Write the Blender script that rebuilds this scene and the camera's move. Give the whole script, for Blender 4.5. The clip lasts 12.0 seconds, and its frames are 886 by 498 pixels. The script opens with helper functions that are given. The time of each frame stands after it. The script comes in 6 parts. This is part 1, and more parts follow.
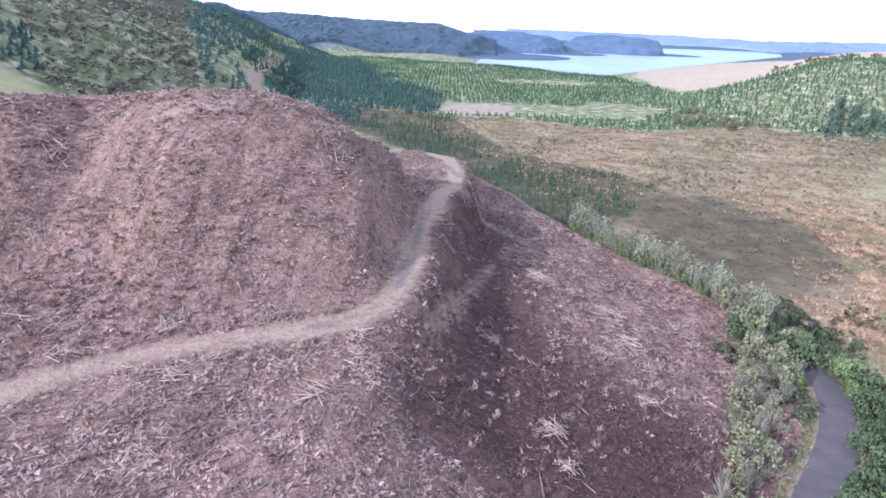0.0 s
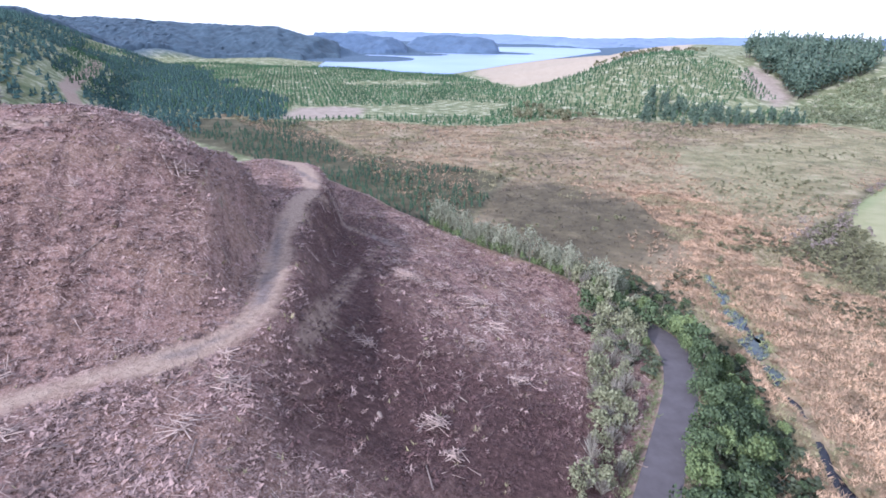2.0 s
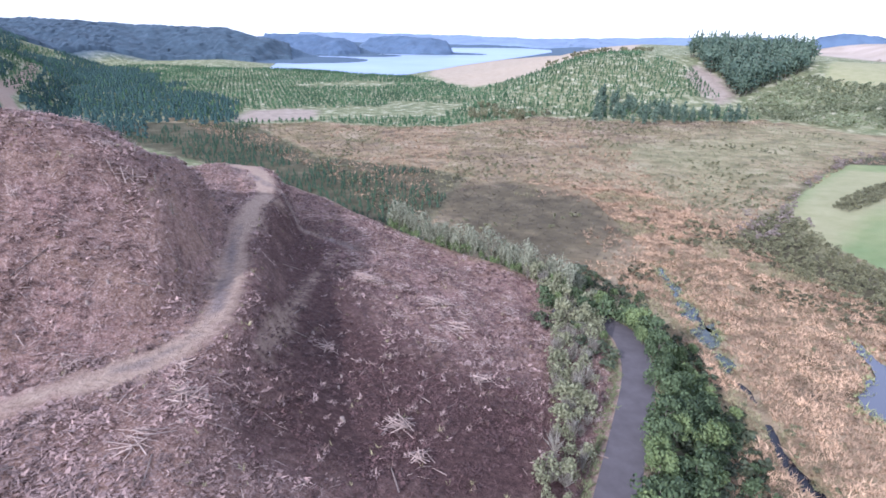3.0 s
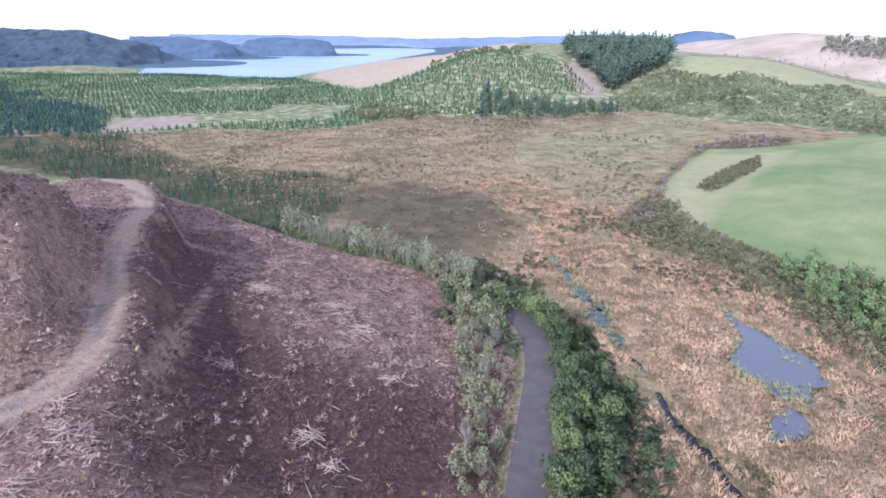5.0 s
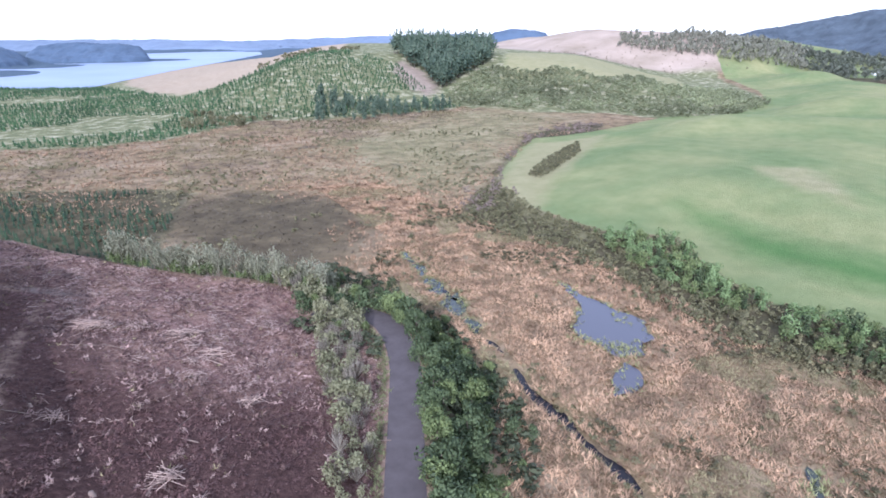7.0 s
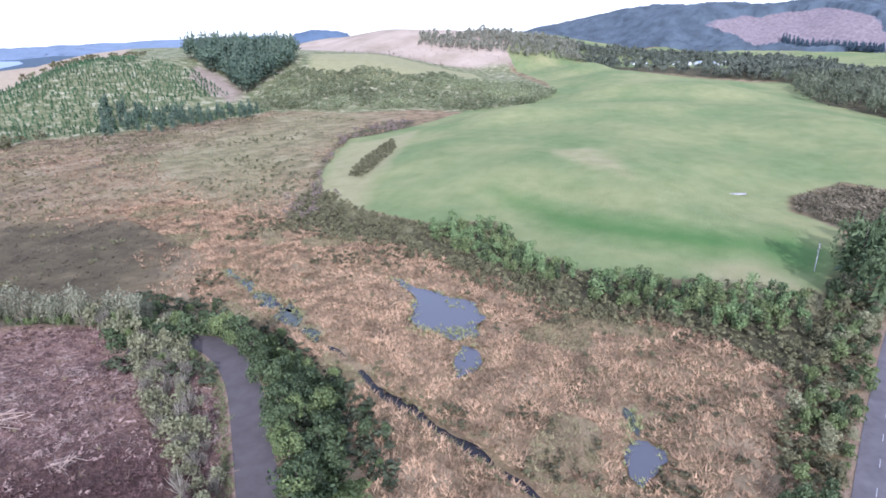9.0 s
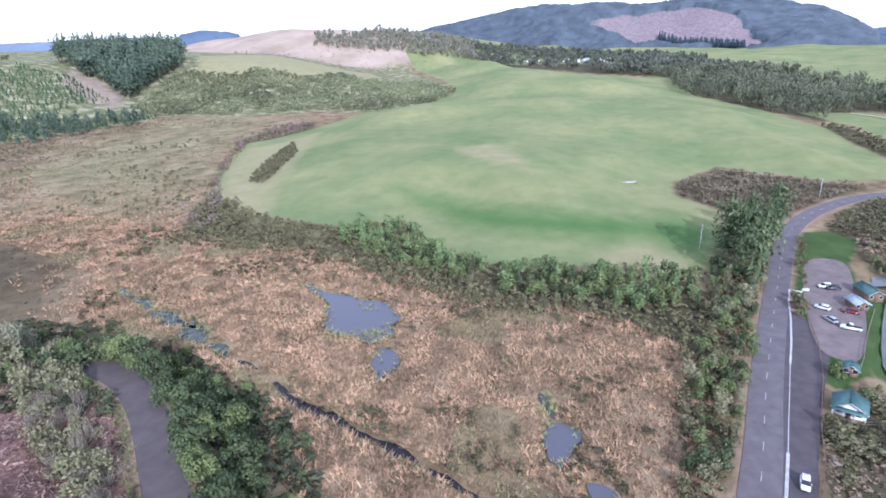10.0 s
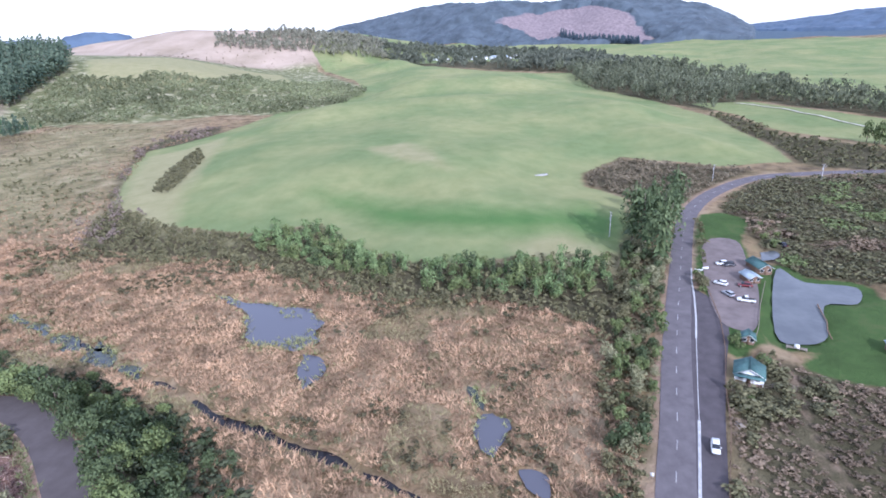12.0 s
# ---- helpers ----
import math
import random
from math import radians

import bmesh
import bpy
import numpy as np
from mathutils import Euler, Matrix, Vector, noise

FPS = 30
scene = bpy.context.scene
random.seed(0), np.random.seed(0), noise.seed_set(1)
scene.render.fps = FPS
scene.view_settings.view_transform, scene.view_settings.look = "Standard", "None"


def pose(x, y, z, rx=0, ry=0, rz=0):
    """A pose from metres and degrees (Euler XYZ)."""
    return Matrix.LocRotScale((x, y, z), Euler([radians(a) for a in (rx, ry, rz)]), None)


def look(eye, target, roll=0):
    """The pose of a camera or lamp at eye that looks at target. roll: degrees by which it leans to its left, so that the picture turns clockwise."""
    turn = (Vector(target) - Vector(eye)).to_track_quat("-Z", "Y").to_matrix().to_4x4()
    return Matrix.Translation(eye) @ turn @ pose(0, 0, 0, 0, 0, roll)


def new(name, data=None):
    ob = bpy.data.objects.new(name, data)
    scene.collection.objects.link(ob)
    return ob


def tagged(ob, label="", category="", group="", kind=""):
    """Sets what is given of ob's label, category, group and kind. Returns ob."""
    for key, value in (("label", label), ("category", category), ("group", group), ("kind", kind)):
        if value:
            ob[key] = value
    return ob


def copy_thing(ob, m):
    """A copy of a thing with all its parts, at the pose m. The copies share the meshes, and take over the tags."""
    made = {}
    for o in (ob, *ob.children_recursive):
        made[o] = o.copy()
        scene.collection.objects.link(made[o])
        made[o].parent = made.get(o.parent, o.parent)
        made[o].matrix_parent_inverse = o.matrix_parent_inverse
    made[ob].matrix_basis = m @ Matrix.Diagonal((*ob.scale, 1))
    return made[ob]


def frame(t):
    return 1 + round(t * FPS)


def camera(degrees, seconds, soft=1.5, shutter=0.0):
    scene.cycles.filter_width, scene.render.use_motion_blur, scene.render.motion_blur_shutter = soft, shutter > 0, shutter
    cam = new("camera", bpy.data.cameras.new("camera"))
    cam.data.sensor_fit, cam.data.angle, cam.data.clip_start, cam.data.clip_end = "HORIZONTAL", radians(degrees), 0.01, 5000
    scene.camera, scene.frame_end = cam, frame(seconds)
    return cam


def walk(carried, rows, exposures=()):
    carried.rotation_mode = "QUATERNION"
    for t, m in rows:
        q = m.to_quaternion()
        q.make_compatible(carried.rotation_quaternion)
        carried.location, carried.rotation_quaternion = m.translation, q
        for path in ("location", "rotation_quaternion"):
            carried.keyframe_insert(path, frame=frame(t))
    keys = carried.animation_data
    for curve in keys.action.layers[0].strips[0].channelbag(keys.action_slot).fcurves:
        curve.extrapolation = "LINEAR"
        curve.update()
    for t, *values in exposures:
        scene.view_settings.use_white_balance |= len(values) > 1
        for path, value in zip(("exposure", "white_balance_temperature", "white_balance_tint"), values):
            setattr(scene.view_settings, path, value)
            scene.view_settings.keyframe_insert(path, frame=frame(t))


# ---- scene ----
cam = camera(74.84, 12.0, soft=1.7)
EYE = 82.0  # metres over the valley floor
PATH = [
    (0.0, pose(0, 0, EYE, 68.68, 0, -0.02) @ pose(0, 0, 0, 0, 0, 2.17)),
    (0.5, pose(0, 0, EYE, 68.81, 0, -3.25) @ pose(0, 0, 0, 0, 0, 2.12)),
    (1.0, pose(0, 0, EYE, 69.01, 0, -8.64) @ pose(0, 0, 0, 0, 0, 1.74)),
    (1.5, pose(0, 0, EYE, 69.19, 0, -12.88) @ pose(0, 0, 0, 0, 0, 1.43)),
    (2.0, pose(0, 0, EYE, 69.23, 0, -14.32) @ pose(0, 0, 0, 0, 0, 1.29)),
    (2.5, pose(0, 0, EYE, 69.31, 0, -15.96) @ pose(0, 0, 0, 0, 0, 1.25)),
    (3.0, pose(0, 0, EYE, 69.39, 0, -18.64) @ pose(0, 0, 0, 0, 0, 1.19)),
    (5.0, pose(0, 0, EYE, 69.57, 0, -29.27) @ pose(0, 0, 0, 0, 0, 0.62)),
    (5.5, pose(0, 0, EYE, 69.59, 0, -32.29) @ pose(0, 0, 0, 0, 0, 0.48)),
    (6.0, pose(0, 0, EYE, 69.62, 0, -35.80) @ pose(0, 0, 0, 0, 0, 0.25)),
    (6.5, pose(0, 0, EYE, 69.62, 0, -40.19) @ pose(0, 0, 0, 0, 0, -0.01)),
    (7.0, pose(0, 0, EYE, 69.65, 0, -44.81) @ pose(0, 0, 0, 0, 0, -0.26)),
    (9.0, pose(0, 0, EYE, 69.46, 0, -62.64) @ pose(0, 0, 0, 0, 0, -1.32)),
    (9.5, pose(0, 0, EYE, 69.36, 0, -67.06) @ pose(0, 0, 0, 0, 0, -1.63)),
    (10.0, pose(0, 0, EYE, 69.20, 0, -72.09) @ pose(0, 0, 0, 0, 0, -1.65)),
    (10.5, pose(0, 0, EYE, 69.06, 0, -76.64) @ pose(0, 0, 0, 0, 0, -1.94)),
    (11.0, pose(0, 0, EYE, 68.98, 0, -78.37) @ pose(0, 0, 0, 0, 0, -2.05)),
    (11.5, pose(0, 0, EYE, 68.91, 0, -79.61) @ pose(0, 0, 0, 0, 0, -2.09)),
    (12.0, pose(0, 0, EYE, 68.85, 0, -80.44) @ pose(0, 0, 0, 0, 0, -2.13)),
]
walk(cam, PATH, [(0, 0.78, 5200, 19), (2.5, 0.66, 5230, 20), (5, 0.55, 5270, 20), (12, 0.44, 5320, 20)])

# ---- world, sun, exposure ----
SUN_AZ, SUN_EL = 124.0, 29.0
world = bpy.data.worlds.new("world")
scene.world = world
world.use_nodes = True
wn = world.node_tree
sky = wn.nodes.new("ShaderNodeTexSky")
sky.sky_type = "NISHITA"
sky.sun_disc = False
sky.sun_elevation = radians(SUN_EL)
sky.sun_rotation = radians(-SUN_AZ)
sky.dust_density = 0.6
veil = wn.nodes.new("ShaderNodeMix")  # thin white cloud over the whole sky
veil.data_type = "RGBA"
veil.inputs["Factor"].default_value = 0.55
veil.inputs["B"].default_value = (8.0, 8.3, 8.9, 1)
wn.links.new(sky.outputs[0], veil.inputs["A"])
wn.links.new(veil.outputs["Result"], wn.nodes["Background"].inputs[0])
wn.nodes["Background"].inputs[1].default_value = 0.15
sun = new("sun", bpy.data.lights.new("sun", "SUN"))
sun.data.energy = 3.2
sun.data.angle = radians(0.6)
sun.data.color = (1.0, 0.96, 0.91)
sun.matrix_world = look((0, 0, 0), (math.sin(radians(SUN_AZ)) * math.cos(radians(SUN_EL)), -math.cos(radians(SUN_AZ)) * math.cos(radians(SUN_EL)), -math.sin(radians(SUN_EL))))


# ---- numeric helpers ----
def lattice(ix, iy, seed):
    n = (ix * 374761393 + iy * 668265263 + seed * 974634777) & 0xFFFFFFFF
    n = ((n ^ (n >> 13)) * 1274126177) & 0xFFFFFFFF
    return ((n ^ (n >> 16)) & 0xFFFF) / 32767.5 - 1.0


def vnoise(x, y, size, seed=1):
    """Smooth noise from -1 to 1 with features of that size."""
    x, y = np.asarray(x, float) / size, np.asarray(y, float) / size
    ix, iy = np.floor(x).astype(np.int64), np.floor(y).astype(np.int64)
    fx, fy = x - ix, y - iy
    fx, fy = fx * fx * (3 - 2 * fx), fy * fy * (3 - 2 * fy)
    a, b = lattice(ix, iy, seed), lattice(ix + 1, iy, seed)
    c, d = lattice(ix, iy + 1, seed), lattice(ix + 1, iy + 1, seed)
    return (a * (1 - fx) + b * fx) * (1 - fy) + (c * (1 - fx) + d * fx) * fy


def fbm(x, y, size, seed=1, octaves=4):
    return sum(vnoise(x, y, size / 2 ** k, seed + k) / 2 ** k for k in range(octaves))


def smooth(t):
    t = np.clip(t, 0, 1)
    return t * t * (3 - 2 * t)


def line_dist(x, y, pts, closed=False):
    """Distance to a polyline, and how far along it (0 to 1 by corner number)."""
    best, along = np.full(np.shape(x), 1e9), np.zeros(np.shape(x))
    n = len(pts)
    last = n if closed else n - 1
    for i in range(last):
        (ax, ay), (bx, by) = pts[i][:2], pts[(i + 1) % n][:2]
        dx, dy = bx - ax, by - ay
        t = np.clip(((x - ax) * dx + (y - ay) * dy) / (dx * dx + dy * dy + 1e-9), 0, 1)
        d = np.hypot(x - ax - t * dx, y - ay - t * dy)
        near = d < best
        best, along = np.where(near, d, best), np.where(near, (i + t), along)
    return best, along


def inside(x, y, pts):
    """Signed distance to a plan outline, positive inside."""
    d, _ = line_dist(x, y, pts, True)
    odd = np.zeros(np.shape(x), bool)
    n = len(pts)
    for i in range(n):
        (ax, ay), (bx, by) = pts[i], pts[(i + 1) % n]
        if ay == by:
            continue
        cross = ((ay > y) != (by > y)) & (x < (bx - ax) * (y - ay) / (by - ay) + ax)
        odd ^= cross
    return np.where(odd, d, -d)


def rounded(pts, closed=True, steps=4):
    """A smooth curve through the corners of an outline or line."""
    n, out = len(pts), []
    for i in range(n if closed else n - 1):
        p = [Vector(pts[(i + k) % n] if closed else pts[min(max(i + k, 0), n - 1)]) for k in (-1, 0, 1, 2)]
        for s in range(steps):
            t = s / steps
            out.append(tuple(0.5 * (2 * p[1] + (p[2] - p[0]) * t + (2 * p[0] - 5 * p[1] + 4 * p[2] - p[3]) * t * t + (3 * p[1] - p[0] - 3 * p[2] + p[3]) * t ** 3)))
    if not closed:
        out.append(tuple(pts[-1]))
    return out


def ragged(plan, amp, size, seed):
    """An outline with an uneven natural edge."""
    out = []
    for i in range(len(plan)):
        a, c = Vector(plan[i]), Vector(plan[(i + 1) % len(plan)])
        n = max(1, int((c - a).length / 1.2))
        out += [a.lerp(c, k / n) for k in range(n)]
    return [(p.x + amp * float(fbm(p.x, p.y, size, seed, 3)), p.y + amp * float(fbm(p.x, p.y, size, seed + 9, 3))) for p in out]


def polar(az, d):
    """Plan place from an azimuth (degrees left of +y) and a distance."""
    return (-d * math.sin(radians(az)), d * math.cos(radians(az)))


# ---- plan of the place, in metres ----
ROAD = rounded([(42, -18), (63, -22), (89, -27), (107, -31), (132, -36), (159, -42), (193, -50), (222, -57), (254, -66), (284, -81), (310, -102), (324, -120), (331, -142), (335, -166), (337, -186)], False)
WIDE = rounded([(63, -24), (88, -30), (111, -35), (135, -40), (160, -46), (180, -50), (161, -56), (136, -49), (112, -42), (88, -36), (64, -29)], True, 2)
CAR_PARK = rounded([(222, -65), (224, -77), (200, -74), (181, -71), (154, -62), (152, -56), (159, -53), (185, -56)])
FISH_POND = rounded([(197, -82), (187, -87), (184, -101), (172, -96), (170, -86), (151, -79), (146, -71), (152, -66)])
LAWN = rounded([(170, -84), (173, -124), (135, -102), (127, -81), (134, -66), (146, -77)], True, 2)
VERGE = rounded([(256, -70), (253, -90), (225, -79), (187, -74), (149, -62), (136, -50), (161, -53), (195, -55)], True, 2)
POND = ragged(rounded([(162, 105), (160, 98), (157, 91), (157, 84), (155, 75), (152, 66), (143, 62), (135, 59), (131, 61), (131, 68), (132, 76), (134, 81), (142, 86), (149, 87), (154, 95)], True, 3), 1.5, 5, 4)
POND_TAIL = ragged(rounded([(128, 60), (128, 55), (123, 52), (117, 52), (113, 54), (115, 56), (121, 59)], True, 3), 1.2, 5, 9)
POOL = ragged(rounded([(108, 11), (107, 5), (101, 4), (96, 5), (94, 8), (98, 11)], True, 3), 1.2, 4, 4)
POOL_TRAIL = ragged([(118, 15), (117, 12.5), (112, 10.5), (109, 10), (111, 12), (114, 13.5)], 1.0, 4, 6)
BACK_POND = ragged(rounded([(213, -82), (216, -88), (209, -87), (205, -81)], True, 3), 0.8, 5, 7)
POOL_LOW = ragged(rounded([(90, 2), (90, -3), (84, -3), (86, 1)]), 1.2, 6, 8)
STREAM = rounded([(143, 167), (138, 157), (132, 145), (129, 130), (120, 114), (114, 101), (110, 87), (100, 70), (97, 60), (93, 49), (91, 42), (88, 34), (84, 25), (80, 14), (74, 3), (62, -14)], False)
STREAM_POOLS = [ragged([(cx + l * math.cos(k * 0.524) * 0.46 - w * math.sin(k * 0.524) * 0.89, cy + l * math.cos(k * 0.524) * 0.89 + w * math.sin(k * 0.524) * 0.46) for k in range(12)], 1.7, 5, 11 + i) for i, (cx, cy, l, w) in enumerate(((140, 160, 6, 1.8), (134.5, 148, 6, 2.2), (129, 133, 8, 2.6), (121.5, 117, 8, 3.4), (127, 121, 4, 2.2), (115.5, 104, 6, 2.2)))]
PADDOCK = [(265, 221), (341, 266), (396, 291), (429, 279), (481, 272), (582, 263), (644, 221), (787, 225), (913, 274), (1215, 460), (1261, 300), (1029, 107), (970, -43), (744, -61), (633, -114), (535, -149), (394, -153), (362, -148), (351, -105), (377, -54), (332, -26), (307, -25), (281, -44), (228, -35), (209, -31), (204, -1), (196, 30), (195, 47), (208, 68), (235, 94), (222, 125), (231, 166)]
FAR_PADDOCK = [(616, -149), (623, -209), (512, -274), (410, -327), (314, -256), (411, -220), (465, -178), (550, -172)]
BAND = [(260, 217), (229, 165), (220, 125), (233, 93), (207, 68), (194, 46), (195, 30), (203, -1), (208, -31), (159, -28), (139, -21), (154, -10), (163, 12), (156, 24), (160, 43), (170, 73), (183, 101), (186, 137), (194, 186)]
HEDGE = [(279, 209), (336, 233), (396, 248), (364, 225), (279, 196)]
SCRUB = [(86, -36), (123, -47), (132, -48), (137, -62), (128, -80), (123, -105), (69, -69), (64, -30)]
HILL_SCRUB = [(317, -115), (322, -139), (330, -183), (334, -246), (181, -144), (186, -105), (193, -89), (197, -86), (209, -84), (240, -87), (255, -78), (284, -92)]
COVE = [(327, -28), (368, -53), (345, -103), (342, -120), (319, -102), (291, -78), (271, -67), (242, -59), (282, -46), (307, -28)]
FAR_SCRUB = [(548, -148), (537, -168), (450, -173), (400, -215), (347, -254), (311, -231), (346, -165), (359, -150), (395, -154)]
BELOW_TRACK = [(39, 43), (46, 51), (57, 64), (67, 74), (76, 87), (80, 97), (81, 110)] + [(100, 122), (103, 110), (95, 90), (85, 74), (54, 42)]
PADDOCK_SIDE = [(194, 186), (255, 217), (326, 261), (413, 308), (482, 311), (512, 292), (467, 272), (422, 274), (386, 282), (333, 257), (265, 217), (230, 183)]
# outline of the slope turned from the sun; its shade is painted
SHADE_SLOPE = [(4, 202), (21, 173), (21, 132), (23, 106), (30, 92), (43, 86), (49, 76), (43, 60), (30, 42), (-7, 64), (-4, 100), (-1, 145)]
DARK_FACE = [(-128, 117), (-119, 183), (-78, 149), (-47, 95), (-40, 71), (-42, 58), (-59, 47)]
SIDE_TRACK = rounded([(19, 150), (12, 132), (5, 108), (1, 95), (-1, 86)], False)
TOP_TRACK = [(-57, 117), (-50, 121), (-43, 125), (-37, 130)]
FAR_TRACK = rounded([(-138, 481), (-164, 534), (-193, 588), (-210, 654), (-227, 756), (-250, 880), (-264, 991)], False)
BEND = rounded([(-31, 76), (-21, 81), (-14, 87), (-10.5, 94), (-7, 92), (-11, 82), (-20, 77)])
JUNCTION = rounded([(-4, 137), (-4, 165), (0, 172), (7, 166), (2, 157), (0, 137)])
MUD_PATH = rounded([(137, -65), (125, -61), (114, -59), (105, -57), (97, -58), (90, -57)], False)
MARSH_EDGE = [(-78, 625), (-6, 552), (61, 559), (118, 519), (174, 508), (290, 555), (338, 518), (491, 474), (517, 483)]
MARSH = MARSH_EDGE + [(503, 462), (520, 388), (574, 322), (481, 272), (396, 291), (265, 221), (194, 186), (160, 43), (139, -24), (54, -13)] + [(36, 40), (95, 114), (79, 190), (57, 241), (26, 362), (-14, 457), (-72, 562)]
TRACK_LOW = rounded([(24, 28), (34, 40), (44, 52.5), (56, 66), (68.5, 80.5), (75, 91), (78, 100), (76, 109), (70, 117)], False)
EDGE_TRACK = rounded([(-9, 232), (-4, 214), (2, 190), (9, 174), (17, 165), (26, 156)], False)
TRACK_HILL = rounded([(-71, 48), (-63, 53), (-54, 59), (-50, 63), (-42, 69), (-32, 74), (-19, 79), (-12, 84), (-8, 93), (-6, 109), (-5, 126), (-3, 148), (0, 162), (3, 175)] + [(2, 208), (-3, 233), (-12, 251)], False)
HILL = list(TRACK_HILL[:45]) + [polar(9, 180), polar(20, 260), polar(60, 260), polar(80, 150)]
TOP = [(-119, 110), (-100, 111), (-86, 115), (-85, 130), (-76, 135), (-57, 119), (-42, 122), (-35, 127)] + [polar(15.7, 149), polar(24, 152), polar(34, 158), polar(50, 150)]
TOP = rounded(TOP, True, 3)
APRON = [(4, 233), (25, 211), (41, 186), (55, 164), (66, 147), (73, 133), (75, 121), (75, 107)] + [(65, 73), (57, 62), (47, 50), (29, 25)] + [polar(-80, 10), polar(-170, 60), polar(120, 140), polar(70, 120), polar(52, 170), polar(30, 200), polar(5, 215)]
PLANT_BAND = [(-132, 596), (-89, 483), (-27, 390), (4, 345), (31, 265), (59, 204), (77, 247), (121, 320), (107, 344), (44, 401), (5, 542), (-50, 574)]
YARD = [(-23, 575), (5, 644), (42, 653), (73, 636), (60, 582), (21, 569)]
GOLD = [polar(a_, d_) for a_, d_ in ((-19, 930), (-21, 850), (-26, 850), (-31, 940), (-33, 1010), (-36, 1150), (-36, 2300), (-30, 2300), (-24, 2000), (-20, 1700), (-17.5, 1500), (-17, 1200))]
LAKE = [(49, 1325), (153, 1284), (219, 1174), (290, 1135), (384, 1264), (564, 1511), (765, 1762), (1048, 2118), (1383, 2556), (1647, 3081), (1435, 3179), (1090, 3110), (699, 2770), (392, 2504), (203, 2126), (114, 1804)]
DRY_KNOB = [(216, 9), (229, -12), (218, -25), (200, -30), (189, -27), (185, -1)]
DRY_LENS = [(348, 108), (366, 83), (323, 54), (299, 45), (312, 71)]
DRY_SIDE = [(250, 209), (325, 252), (380, 279), (401, 261), (449, 254), (285, 190), (223, 161), (211, 122), (218, 157)]
DARK_GRASS = [(273, 110), (259, 65), (247, 21), (257, -14), (272, -22), (249, -40), (215, -32), (232, -13), (227, 20), (228, 58)]
SLIP = [polar(a_, d_) for a_, d_ in ((-40, 840), (-41.5, 780), (-43.5, 740), (-44.5, 790), (-43, 850), (-41, 890))]
MEADOW = [polar(a_, d_) for a_, d_ in ((32.5, 360), (34, 400), (38, 425), (48, 410), (60, 340), (50, 290), (36, 320))]
GREEN_MARSH = [(257, 370), (371, 422), (522, 429), (523, 347), (362, 294), (270, 233), (206, 226), (206, 255)]
DARK_MARSH = [(87, 297), (139, 303), (179, 256), (151, 202), (104, 174), (83, 201), (82, 234)]

CUT_FACE = [polar(a_, d_) for a_, d_ in ((-85.8, 2235), (-88.8, 2350), (-94.3, 2390), (-97.4, 2290), (-99.2, 2160), (-100.2, 2050), (-98.8, 2020), (-95.3, 2090), (-92.3, 2120), (-90.3, 2095), (-88.3, 2167))]
PINE_STRIP = [polar(a_, d_) for a_, d_ in ((-91.9, 2165), (-95.4, 2090), (-98.9, 2000), (-98.9, 1960), (-95.4, 2045), (-91.9, 2125))]
UPPER_FIELD = [polar(a_, d_) for a_, d_ in ((-50.5, 820), (-54, 830), (-58, 800), (-62, 860), (-67, 880), (-66, 1080), (-58, 1120), (-51, 1050))]

BELT = [(1227, 292), (1077, 112), (991, -44), (757, -61), (642, -116), (569, -158), (635, -213), (521, -278), (449, -322)] + [polar(-128, 600), polar(-120, 660), polar(-113, 740), polar(-107, 850), polar(-99.7, 1080), polar(-92, 1500), polar(-84, 1700), polar(-74, 1500)]
VILLAGE = [polar(a_, d_) for a_, d_ in ((-80.5, 1380), (-81.5, 1340), (-82.5, 1400), (-84, 1330), (-85, 1360), (-85.8, 1300), (-86.6, 1340), (-87.2, 1290), (-88, 1320), (-83, 1420), (-86, 1420))]

RIDGES = (  # crest corners with heights, half width
    ([(*polar(75, 420), 70), (*polar(50, 500), 104), (*polar(37, 640), 109), (*polar(30, 800), 100), (*polar(24, 1080), 97), (*polar(20.5, 1450), 90), (*polar(18, 1700), 70)], 245),
    ([(*polar(22, 1500), 88), (*polar(10, 1750), 74), (*polar(1, 1800), 68), (*polar(-1, 1790), 52), (*polar(-3.2, 1770), 38), (*polar(-4.4, 1750), 4)], 270),
    ([(*polar(-2, 2200), 54), (*polar(-7, 2170), 50), (*polar(-9.4, 2130), 38), (*polar(-10.6, 2100), 3)], 170),
    ([(*polar(-10.4, 2420), 4), (*polar(-11.6, 2400), 42), (*polar(-14, 2400), 52), (*polar(-17, 2400), 48), (*polar(-18.6, 2400), 36), (*polar(-19.2, 2400), 2)], 170),
    ([(*polar(-5, 4200), 50), (*polar(-18, 4200), 48), (*polar(-24, 4000), 44), (*polar(-28, 3800), 40), (*polar(-34, 4000), 50), (*polar(-48, 3800), 74)], 420),
    ([(*polar(-49.3, 2300), 80), (*polar(-51.6, 2300), 90), (*polar(-54.5, 2300), 80)], 160),
    ([(*polar(-55, 1650), 78), (*polar(-60, 1500), 90), (*polar(-66, 1500), 84), (*polar(-72, 1650), 70)], 420),
    ([(*polar(-70, 2900), 30), (*polar(-74, 2700), 95), (*polar(-79, 2600), 140), (*polar(-85, 2500), 145), (*polar(-93, 2500), 142), (*polar(-99, 2500), 146), (*polar(-104, 2500), 108), (*polar(-108, 2500), 20)], 520),
    ([(*polar(-106, 3400), 10), (*polar(-111, 3200), 40), (*polar(-115, 3100), 70), (*polar(-125, 3000), 90), (*polar(-140, 2900), 80)], 460),
)
